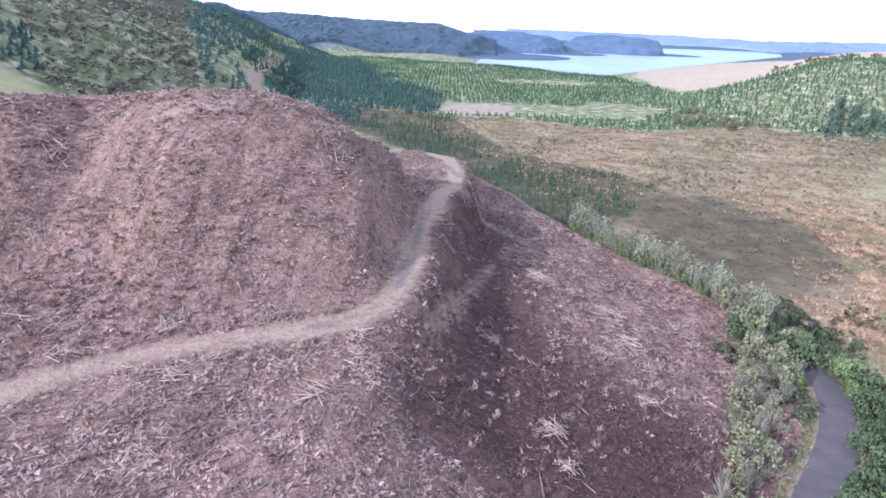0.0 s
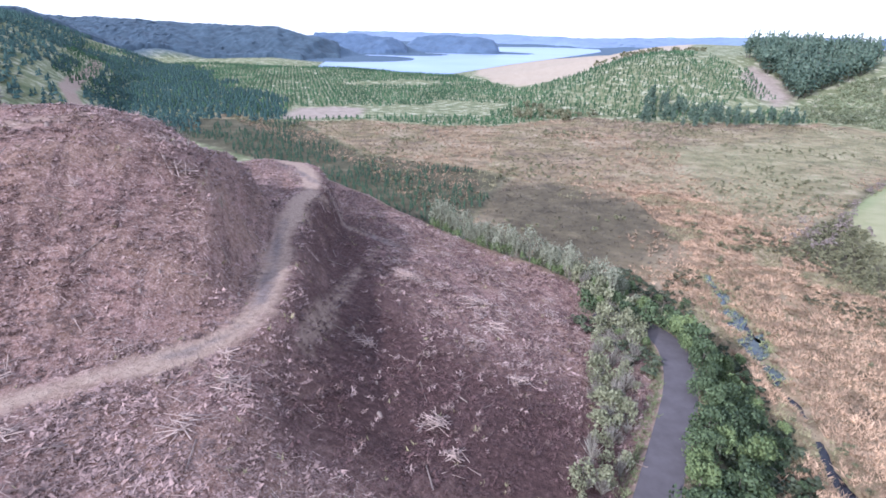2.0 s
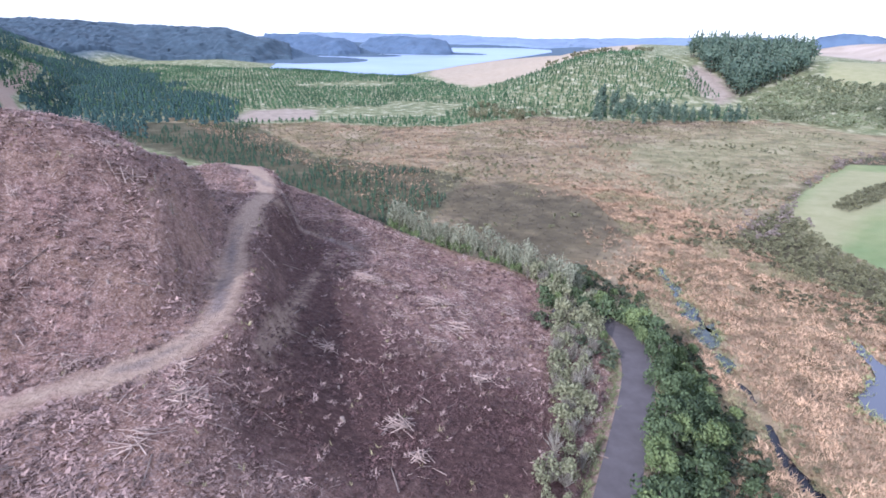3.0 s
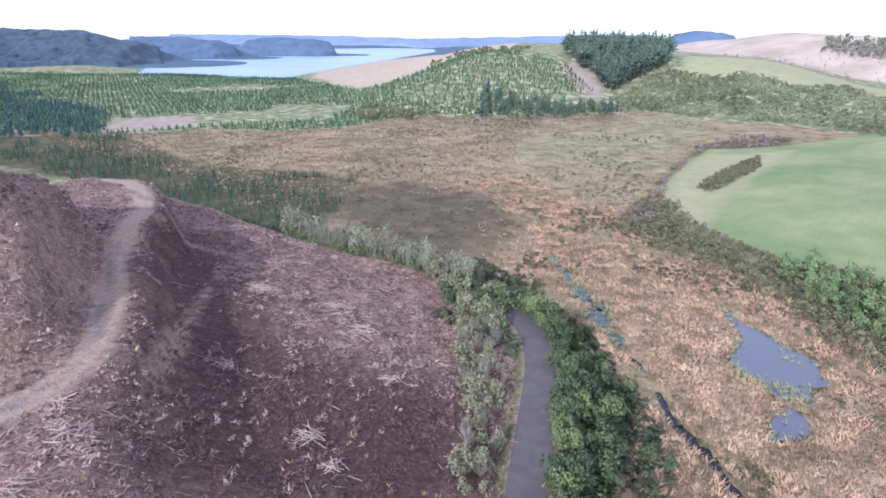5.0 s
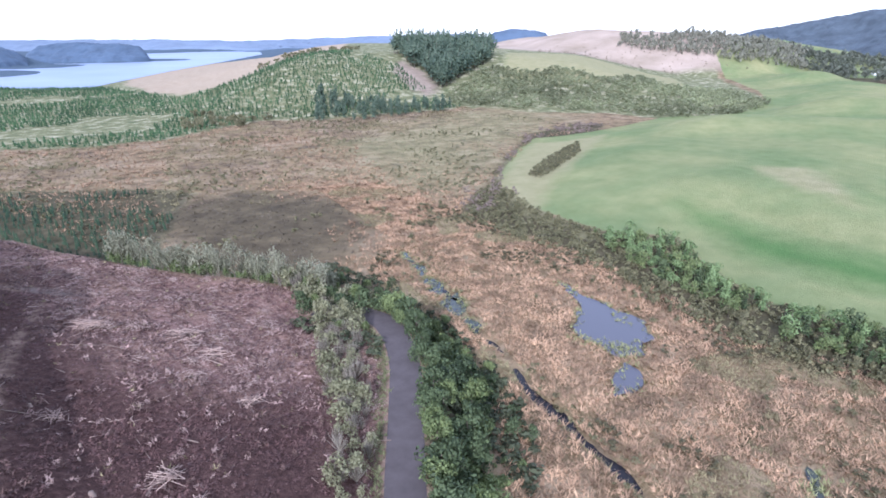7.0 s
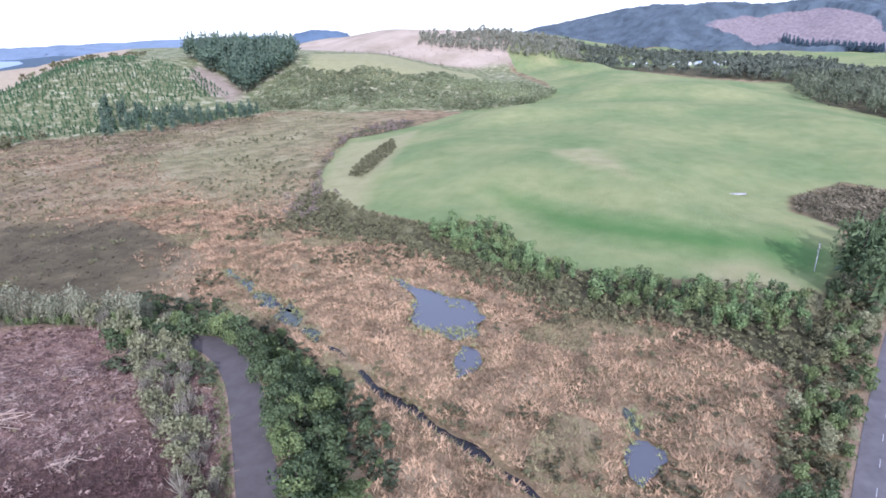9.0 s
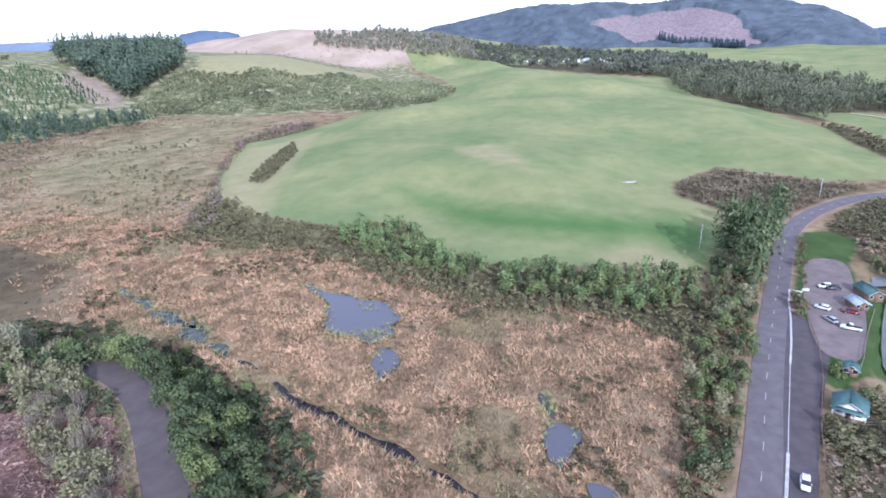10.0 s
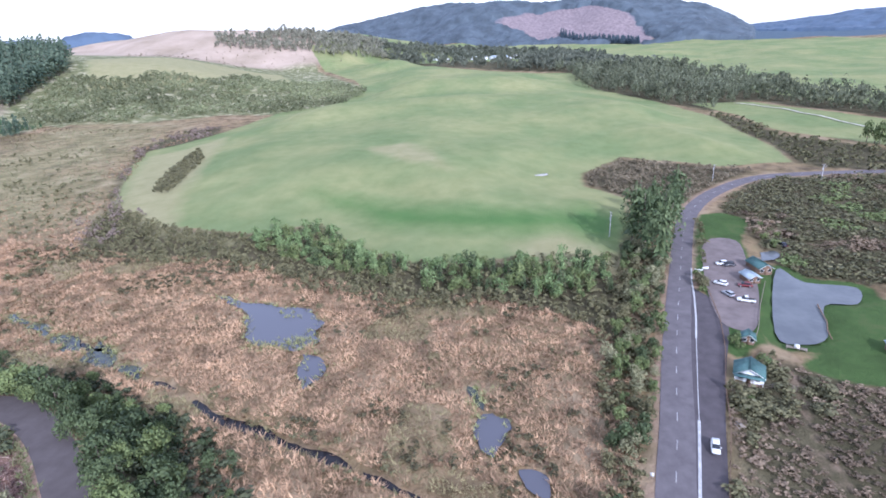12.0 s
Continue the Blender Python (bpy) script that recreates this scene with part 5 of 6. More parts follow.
scatter("stream_bank_sedge", fine_tufts, p, rng.uniform(0.5, 1.2, len(p)), SEDGE, "olive sedge hanging over the stream", "sedge", (1.0, 1.8), level=-0.35)
park_kinds = [tree_kind("garden_bush", leafy_shape(300, 310 + i, 0.0, 0.5, 0.075, 8), (BUSH_GREEN, OLIVE_LEAF)[i], 310 + i, "dense green bush near the car park", "bush", "bushes round the car park") for i in range(2)]
stand(park_kinds, [(237, -67), (231, -66), (226, -65), (220, -63), (215, -62), (210, -61), (205, -60), (200, -59), (187, -54), (181, -53), (182, -54), (179, -54), (176, -53), (136, -57), (134, -57), (138, -60), (132, -55), (244, -92), (236, -93), (231, -94), (227, -88), (233, -87), (220, -89), (144, -53), (142, -54), (244, -67), (241, -68), (121, -46), (119, -49), (120, -52), (115, -47)], (2.0, 4.2), (0.9, 1.3))
p = sown([polar(-27, 880), polar(-31, 930), polar(-36, 1000), polar(-38, 1080), polar(-33, 1120), polar(-29, 1000)], 15, 0.5, 0.3)
scatter("crest_scrub", lumps, p, rng.uniform(3, 8, len(p)), OLIVE_LEAF, "olive shrubs dotted on the straw-coloured crest", "scrub", (1.0, 1.7))

# ---- slash on the felled spur ----
WOOD_PALE = foliage("weathered_wood", (0.24, 0.155, 0.12), (0.58, 0.44, 0.36))
BRUSH = foliage("dead_brush", (0.085, 0.046, 0.037), (0.54, 0.36, 0.295), 0.55, 0.16)
LOG_BARK = plain("log_wood", (0.27, 0.20, 0.16), 0.9, 0.3, 1.5, relief=0.03)


def brush_shape(stems, seed, broad=0.2):
    """A low heap of thin broken twigs with a few scraps of dead foliage."""
    r = np.random.default_rng(seed)
    verts, tris = [], []
    for i in range(stems):
        a, l, h = r.uniform(0, 6.283), r.uniform(0.2, 0.62), r.uniform(-0.15, 0.9)
        c = r.uniform(-0.45, 0.45, 2)
        w = r.uniform(0.04, 0.09) if i % 3 else r.uniform(0.6, 1.0) * broad
        e = (c[0] + l * math.cos(a), c[1] + l * math.sin(a), max(0.02, h))
        o = len(verts)
        verts += [(c[0] - w * math.sin(a), c[1] + w * math.cos(a), 0.1 + 0.3 * r.random()), (c[0] + w * math.sin(a), c[1] - w * math.cos(a), 0.1 + 0.3 * r.random()), e]
        tris.append((o, o + 1, o + 2))
    return np.array(verts), np.array(tris)


litter = [brush_shape(9, 300 + i) for i in range(8)]


def felled_places(n, near=28, far=300):
    a, r = radians(1) * rng.uniform(-62, 62, n), np.sqrt(rng.uniform(near ** 2, far ** 2, n))
    x, y = -r * np.sin(a), r * np.cos(a)
    keep = (inside(x, y, APRON) > 1.5) & (line_dist(x, y, TRACK_HILL)[0] > 2.5 + rng.random(n)) & (line_dist(x, y, TRACK_LOW)[0] > 5)
    return np.stack([x[keep], y[keep]], -1)


def sticks(places, length, girth, lift, flat=True):
    """Three-sided sticks lying on the ground."""
    n = len(places)
    a, l, g = rng.uniform(0, 6.283, n), rng.uniform(*length, n), rng.uniform(*girth, n)
    dx, dy = np.cos(a) * l / 2, np.sin(a) * l / 2
    x0, y0, x1, y1 = places[:, 0] - dx, places[:, 1] - dy, places[:, 0] + dx, places[:, 1] + dy
    z0, z1 = height(x0, y0) + lift * rng.random(n), height(x1, y1) + lift * rng.random(n)
    nx, ny = -np.sin(a), np.cos(a)
    vs = np.zeros((n, 6, 3))
    for k, (side, up) in enumerate(((-1, 0), (1, 0), (0, 1.7))):
        vs[:, k] = np.stack([x0 + nx * side * g, y0 + ny * side * g, z0 + up * g], -1)
        vs[:, k + 3] = np.stack([x1 + nx * side * g * 0.6, y1 + ny * side * g * 0.6, z1 + up * g * 0.6], -1)
    t = np.array([(0, 3, 5), (0, 5, 2), (1, 2, 5), (1, 5, 4), (0, 2, 1), (3, 4, 5)])
    return vs.reshape(-1, 3), (t[None] + (np.arange(n) * 6)[:, None, None]).reshape(-1, 3)


p = felled_places(46000)
q = 0.7 * smooth(inside(p[:, 0], p[:, 1], SHADE_SLOPE) / 6 + 0.5)
p = p[(fbm(p[:, 0], p[:, 1], 9, 111, 3) + rng.normal(0, 0.3, len(p))) > 0.2 + q]
ob = new("slash_sticks", raw_mesh("slash_sticks", *sticks(p, (0.5, 2.4), (0.025, 0.07), 0.25), WOOD_PALE))
tagged(ob, "pale broken branches strewn over the felled slope", "slash", kind="stuff")
p = felled_places(104000, 28, 230)
p = p[fbm(p[:, 0], p[:, 1], 8, 119, 3) + rng.normal(0, 0.45, len(p)) > -0.45]
# brush picked here gets a darker colour that holds the slope's shade
q = np.maximum(inside(p[:, 0], p[:, 1], SHADE_SLOPE), np.minimum(inside(p[:, 0], p[:, 1], DARK_FACE), 2) - 2.5) + 5 * fbm(p[:, 0], p[:, 1], 9, 117, 3) + rng.normal(0, 3, len(p)) > 0
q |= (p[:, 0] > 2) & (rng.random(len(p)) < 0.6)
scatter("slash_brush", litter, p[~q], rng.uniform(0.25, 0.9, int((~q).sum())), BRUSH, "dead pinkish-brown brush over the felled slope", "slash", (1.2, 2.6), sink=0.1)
scatter("bracken_litter", litter, p[q], rng.uniform(0.2, 0.65, int(q.sum())), foliage("shaded_brush", (0.03, 0.016, 0.014), (0.185, 0.10, 0.086), 0.4, 0.1), "dead brush coloured darker for the slope's shade", "bracken", (1.2, 2.4))
p = felled_places(2600)
scatter("slope_weeds", tufts, p, rng.uniform(0.3, 0.8, len(p)), SEDGE, "sparse olive weeds on the felled slope", "weeds", (1.0, 1.8))


heaps = [brush_shape(20, 330 + i, 0.09) for i in range(6)]
p = felled_places(7000, 34, 220)
p = p[fbm(p[:, 0], p[:, 1], 12, 115, 3) + rng.normal(0, 0.4, len(p)) > 0]
q = rng.random(len(p)) < 0.45
scatter("brush_heaps", heaps, p[q], rng.uniform(0.6, 1.4, int(q.sum())), foliage("dark_brush", (0.05, 0.03, 0.025), (0.24, 0.15, 0.12)), "low dark heaps of dead brush on the felled slope", "slash", (0.8, 1.5))
scatter("brush_heaps", heaps, p[~q], rng.uniform(0.5, 1.2, int((~q).sum())), foliage("pale_brush", (0.12, 0.075, 0.06), (0.48, 0.34, 0.285)), "low pale heaps of dead brush on the felled slope", "slash", (0.8, 1.5))


# jackstraw drifts of larger branches
c = felled_places(340, 40, 200)[:60]
c = np.concatenate([c, np.stack([rng.uniform(14, 66, 65), rng.uniform(70, 178, 65)], -1)])
c = c[(inside(c[:, 0], c[:, 1], APRON) > 3) & (inside(c[:, 0], c[:, 1], SHADE_SLOPE) < -1)]
p = np.repeat(c, 20, 0) + rng.normal(0, 1.0, (20 * len(c), 2)) * np.repeat(rng.uniform(0.4, 1.5, len(c)), 20)[:, None]
p = p[line_dist(p[:, 0], p[:, 1], TRACK_HILL)[0] > 2.8]
ob = new("branch_drifts", raw_mesh("branch_drifts", *sticks(p, (0.5, 2.6), (0.02, 0.05), 1.5), foliage("bleached_branches", (0.20, 0.135, 0.105), (0.52, 0.39, 0.32))))
tagged(ob, "bleached branches drifted together on the felled slope", "slash", kind="stuff")


def log(x, y, length, girth, turn, zs):
    """One cut stem lying on the slope, tapered and a little bent."""
    dx, dy = math.cos(turn) * length / 2, math.sin(turn) * length / 2
    z0, zm, z1 = zs
    zm = max(zm, (z0 + z1) / 2)
    path = [(-dx, -dy, z0 - zm), (0, 0, 0), (dx, dy, z1 - zm)]
    ob = new("log", raw_mesh("log", *tube(path, (girth, girth * 0.85, girth * 0.6), 7), LOG_BARK))
    ob.location = (x, y, zm + girth * 0.7)
    return tagged(ob, "grey weathered cut log lying on the felled slope", "log", "logs on the felled slope")


p = felled_places(480, 35, 170)[:120]
lengths, turns = rng.uniform(2.5, 7, len(p)), rng.uniform(0, 3.14, len(p))
ends = np.stack([np.cos(turns), np.sin(turns)], -1) * lengths[:, None] / 2
zs = np.stack([height(q[:, 0], q[:, 1]) for q in (p - ends, p, p + ends)], -1)
for (x, y), l, t, z in zip(p, lengths, turns, zs):
    if abs(z[1] - (z[0] + z[2]) / 2) > 0.5:
        continue
    log(x, y, l, rng.uniform(0.06, 0.13), t, z)


def slash_pile(x, y, size, count):
    """A heap of jackstrawed stems and branches."""
    pieces = []
    gs = np.linspace(-size, size, 9)
    lie = np.polyfit(gs, height(x + gs, y + 0 * gs), 1), np.polyfit(gs, height(x + 0 * gs, y + gs), 1)
    zc = float(lie[0][1])
    for i in range(count):
        a, t = rng.uniform(0, 6.28), rng.normal(0, 0.22)
        l = size * rng.uniform(0.35, 0.9)
        c = np.array((rng.normal(0, size * 0.2), rng.normal(0, size * 0.2)))
        h = rng.uniform(0.15, 0.5) * size * max(0.2, 1 - np.hypot(*c) / size)
        d = np.array((math.cos(a), math.sin(a))) * l / 2
        g0, g1 = (float(lie[0][0] * (c[0] + e * d[0]) + lie[1][0] * (c[1] + e * d[1])) for e in (-1, 1))
        g = rng.uniform(0.04, 0.1)
        pieces.append(tube([(c[0] - d[0], c[1] - d[1], max(g0, g0 + h * 0.3 - t) + g), (c[0] + d[0], c[1] + d[1], max(g1, g1 + h * 0.6 + t) + g)], (g, g * 0.6), 5))
    ob = new("slash_pile")
    ob.location = (x, y, zc)
    for v, t in pieces:
        part("branch", v, t, WOOD_PALE, ob)
    return tagged(ob, "tangled heap of pale cut branches and stems", "slash pile", "slash piles")


for (x, y), size, count in zip([(-11, 72), (-40, 77), (-12, 78), (18, 73)] + [(39, 120), (25, 133), (40, 106), (37, 86), (10, 96), (19, 65), (-16, 63), (-34, 63), (-51, 67), (-62, 72)] + [(-77, 193), (-73, 108), (-22, 118), (-45, 145)], (5, 4.5, 3.5, 5, 6.5, 7, 5.5, 5, 4, 4, 4.5, 4.5, 4.5, 4, 7, 6, 5, 5), (34, 24, 16, 34, 44, 46, 30, 24, 18, 24, 22, 22, 20, 18, 18, 16, 16, 14)):
    slash_pile(x, y, size, count)


def stump(x, y, r, z):
    ob = new("stump", raw_mesh("stump", *tube([(0, 0, -0.2), (0, 0, 0.12), (0, 0, 0.5)], (r * 1.5, r * 1.05, r), 9), LOG_BARK))
    ob.location = (x, y, z)
    return tagged(ob, "sawn grey tree stump on the felled slope", "stump", "stumps on the felled slope")


p = felled_places(330, 35, 130)[:40]
for (x, y), z in zip(p, height(p[:, 0], p[:, 1])):
    stump(x, y, rng.uniform(0.18, 0.35), z)


# ---- road markings, fences, buildings, vehicles ----
def box(x0, y0, z0, x1, y1, z1):
    v = [(x, y, z) for z in (z0, z1) for y in (y0, y1) for x in (x0, x1)]
    t = [(0, 2, 3), (0, 3, 1), (4, 5, 7), (4, 7, 6), (0, 1, 5), (0, 5, 4), (2, 6, 7), (2, 7, 3), (0, 4, 6), (0, 6, 2), (1, 3, 7), (1, 7, 5)]
    return np.array(v, float), np.array(t)


def along(line, s):
    """The place and heading s metres along a line."""
    for a, b_ in zip(line, line[1:]):
        l = math.dist(a, b_)
        if s <= l:
            d = (Vector(b_) - Vector(a)) / l
            return Vector(a) + d * s, d
        s -= l
    d = (Vector(line[-1]) - Vector(line[-2])).normalized()
    return Vector(line[-1]), d


road_ob = bpy.data.objects["road"]
road_len = sum(math.dist(a, b_) for a, b_ in zip(ROAD, ROAD[1:]))
dash = raw_mesh("centre_dash", *box(-1.5, -0.065, 0.0, 1.5, 0.065, 0.008), LINE_PAINT)
for i in range(int(road_len / 9.6)):
    q, d = along(ROAD, i * 9.6 + 3)
    ob = new("centre_dash", dash)
    ob.parent = road_ob
    ob.matrix_basis = Matrix.Translation((q.x, q.y, 0.562)) @ Matrix.Rotation(math.atan2(d.y, d.x), 4, "Z")


def painted(name, line, half, label):
    ob = strip(name, dense(line, 4), half, LINE_PAINT, 0.0, label, "road marking", z=0.566)
    ob.parent = road_ob
    for key in ("category", "kind"):
        del ob[key]
    return ob


EDGE = [(63, -25), (73, -27.4), (88, -31), (100, -33.8), (110, -36.1), (122, -38.7), (135, -41.6), (146, -44), (158, -46.8), (173, -49.8), (184, -51.6), (195, -54)]
painted("edge_line", EDGE[4:8], 0.09, "thin white edge line beside the shoulder")
painted("edge_line", EDGE[:5], 0.3, "worn wide white edge line")
painted("edge_line", EDGE[7:], 0.24, "worn wide white edge line")

POST_WOOD = plain("grey_post_wood", (0.25, 0.21, 0.17), 0.9, 0.3, 5)
WIRE = plain("dark_wire", (0.06, 0.055, 0.055), 0.6, 0.1, 5, metal=0.3)
CONCRETE = plain("concrete", (0.42, 0.41, 0.40), 0.9, 0.2, 2)
WHITE_WALL = plain("white_painted_boards", (0.74, 0.75, 0.75), 0.7, 0.1, 3)
TEAL = plain("teal_roof_iron", (0.085, 0.165, 0.16), 0.6, 0.15, 1.2, metal=0.1, spec=0.4)
GREY_IRON = plain("grey_roof_iron", (0.40, 0.47, 0.52), 0.5, 0.2, 1.5, metal=0.1)
DARK_GLASS = plain("dark_glass", (0.03, 0.035, 0.045), 0.1, 0.1, 2, spec=0.5)
TIMBER = plain("brown_timber", (0.20, 0.13, 0.09), 0.8, 0.3, 4)
RUBBER = plain("tyre_rubber", (0.025, 0.025, 0.027), 0.8, 0.1, 8)
RIM = plain("alloy_rim", (0.5, 0.5, 0.52), 0.35, 0.1, 8, metal=0.8)
LAMP = plain("lamp_glass", (0.7, 0.68, 0.62), 0.2, 0.05, 8)
RED_LAMP = plain("red_lamp_glass", (0.4, 0.02, 0.02), 0.25, 0.05, 8)


def fence(line, gap, tall, rails, label, rail_half=0.02, mat=None):
    """Posts along a line with rails or wires between them; every piece is a part."""
    mat = mat or POST_WOOD
    length = sum(math.dist(a, b_) for a, b_ in zip(line, line[1:]))
    ob = tagged(new("fence"), label, "fence")
    post = raw_mesh("post", *box(-0.07, -0.07, -0.3, 0.07, 0.07, tall), mat)
    pts = [along(line, min(i * gap, length - 0.01))[0] for i in range(int(length / gap) + 1)]
    zs = height(np.array([q.x for q in pts]), np.array([q.y for q in pts]))
    ob.location = (pts[0].x, pts[0].y, zs[0])
    base = Vector((pts[0].x, pts[0].y, zs[0]))
    spots = [Vector((q.x, q.y, z)) - base for q, z in zip(pts, zs)]
    for q in spots:
        c = new("post", post)
        c.parent, c.location = ob, q
    for k in range(rails):
        h = tall * (0.35 + 0.55 * k / max(1, rails - 1))
        path = [(*q[:2], q[2] + h) for q in spots]
        part("rail" if rail_half > 0.03 else "wire", *tube(path, [rail_half] * len(path), 4), mat if rail_half > 0.03 else WIRE, ob)
    return ob


fence([(74, -32), (88, -36), (108, -42), (123, -45), (141, -50), (157, -53), (178, -55)], 3.0, 1.1, 3, "dark post and wire fence along the sealed shoulder", 0.04, TIMBER)
fence([(124, -47), (124, -52), (125, -59), (123, -63)], 2.2, 1.2, 2, "low grey timber rail fence beside the hut", 0.05)
fence([(184, -74), (167, -67), (153, -62), (144, -58)], 2.2, 1.1, 2, "grey timber rail fence beside the pond", 0.05)


def house(x, y, turn, w, l, wall, rise, roof_mat, wall_mat, label, name="house", porch=False):
    """A gabled building: walls, two roof sheets, ridge, door, framed windows."""
    z = ground_at(x, y)
    ob = tagged(new(name), label, "building")
    ob.matrix_basis = Matrix.Translation((x, y, z)) @ Matrix.Rotation(radians(turn), 4, "Z")
    a, b_ = w / 2, l / 2
    v = [(-a, -b_, -0.3), (a, -b_, -0.3), (a, b_, -0.3), (-a, b_, -0.3), (-a, -b_, wall), (a, -b_, wall), (a, b_, wall), (-a, b_, wall), (0, -b_, wall + rise), (0, b_, wall + rise)]
    t = [(0, 1, 5), (0, 5, 4), (1, 2, 6), (1, 6, 5), (2, 3, 7), (2, 7, 6), (3, 0, 4), (3, 4, 7), (4, 5, 8), (6, 7, 9), (4, 8, 9), (4, 9, 7), (5, 6, 9), (5, 9, 8)]
    part("wall", np.array(v), np.array(t), wall_mat, ob)
    over, thick = 0.45, 0.1
    k = rise / a
    for side in (-1, 1):
        e, f = side * (a + over), wall - k * over
        v = [(0, -b_ - over, wall + rise + 0.03), (0, b_ + over, wall + rise + 0.03), (e, b_ + over, f + 0.03), (e, -b_ - over, f + 0.03)]
        v += [(p0, p1, p2 + thick) for p0, p1, p2 in v]
        t = [(0, 1, 2), (0, 2, 3), (4, 6, 5), (4, 7, 6), (0, 4, 5), (0, 5, 1), (1, 5, 6), (1, 6, 2), (2, 6, 7), (2, 7, 3), (3, 7, 4), (3, 4, 0)]
        r = part("roof", np.array(v, float), np.array(t), roof_mat, ob)
        n = int((l + 2 * over) / 0.75)
        ribs = []
        for i in range(n):
            yy = -b_ - over + 0.3 + i * 0.75
            ribs.append(tube([(0.02 * side, yy, wall + rise + thick + 0.05), (e, yy, f + thick + 0.05)], (0.035, 0.035), 4))
        part("roof_rib", *joined(ribs), roof_mat, r)
    part("ridge_cap", *tube([(0, -b_ - over, wall + rise + thick + 0.04), (0, b_ + over, wall + rise + thick + 0.04)], (0.09, 0.09), 6), roof_mat, ob)
    for side in (-1, 1):
        part("barge_board", *joined([tube([(0, side * (b_ + over), wall + rise), (s2 * (a + over), side * (b_ + over), wall - k * over)], (0.09, 0.09), 4) for s2 in (-1, 1)]), WHITE_WALL, ob)
    door = part("door", *box(-0.45, -b_ - 0.05, 0, 0.45, -b_ + 0.02, 2.0), TIMBER, ob)
    part("door_handle", *box(0.3, -b_ - 0.1, 0.95, 0.36, -b_ - 0.05, 1.05), RIM, door)
    for cx in (-a * 0.6, a * 0.6):
        win = part("window", *box(cx - 0.5, -b_ - 0.04, 0.9, cx + 0.5, -b_ + 0.01, 1.9), DARK_GLASS, ob)
        part("window_frame", *joined([box(cx - 0.56, -b_ - 0.07, 0.84, cx + 0.56, -b_ - 0.03, 0.91), box(cx - 0.56, -b_ - 0.07, 1.89, cx + 0.56, -b_ - 0.03, 1.96), box(cx - 0.56, -b_ - 0.07, 0.91, cx - 0.5, -b_ - 0.03, 1.89), box(cx + 0.5, -b_ - 0.07, 0.91, cx + 0.56, -b_ - 0.03, 1.89)]), WHITE_WALL, win)
    if porch:
        for cx in (-a + 0.1, -a / 3, a / 3, a - 0.1):
            part("porch_post", *box(cx - 0.07, -b_ - 1.6, -0.2, cx + 0.07, -b_ - 1.46, wall), WHITE_WALL, ob)
        part("porch_roof", *box(-a - 0.2, -b_ - 1.8, wall, a + 0.2, -b_ - 0.02, wall + 0.1), roof_mat, ob)
        part("porch_deck", *box(-a, -b_ - 1.8, -0.25, a, -b_ - 0.02, 0.08), TIMBER, ob)
    return ob


(hx, hy), (h2x, h2y), (h3x, h3y), (h4x, h4y), (h5x, h5y) = [(129, -52), (146, -57), (196, -76), (186, -70), (143, -92)]
house(hx, hy, 252, 6.2, 5.4, 2.2, 1.7, TEAL, WHITE_WALL, "small white hut with a teal gabled iron roof", "hut", True)
house(h2x, h2y, 255, 3.0, 2.8, 2.0, 1.0, TEAL, TIMBER, "little brown shed with a teal iron roof", "shed")
house(h3x, h3y, 285, 4.6, 7.5, 2.3, 1.2, TEAL, TIMBER, "open brown shelter with a weathered teal roof", "shelter")
house(h4x, h4y, 285, 4.0, 5.0, 2.1, 0.8, GREY_IRON, TIMBER, "low shelter with a pale blue-grey iron roof", "shelter")
house(h5x, h5y, 260, 5.0, 4.0, 2.2, 1.2, GREY_IRON, TIMBER, "dark timber shed on the mown lawn", "shed")


def lofted(rings):
    """A closed skin through cross-sections of the same number of corners."""
    n = len(rings[0])
    v = [q for r in rings for q in r]
    t = []
    for i in range(len(rings) - 1):
        for k in range(n):
            a, b_ = i * n + k, i * n + (k + 1) % n
            t += [(a, b_, b_ + n), (a, b_ + n, a + n)]
    for base, flip in ((0, True), ((len(rings) - 1) * n, False)):
        t += [((base, base + k + 1, base + k) if flip else (base, base + k, base + k + 1)) for k in range(1, n - 1)]
    return np.array(v, float), np.array(t)


def section(x, half, low, high, crown=0.1):
    """A rounded car cross-section at length x."""
    m = (low + high) / 2
    return [(x, -half * 0.88, low), (x, half * 0.88, low), (x, half, low + 0.12), (x, half, m), (x, half * 0.93, high - 0.05), (x, half * 0.75, high), (x, -half * 0.75, high), (x, -half * 0.93, high - 0.05), (x, -half, m), (x, -half, low + 0.12)]


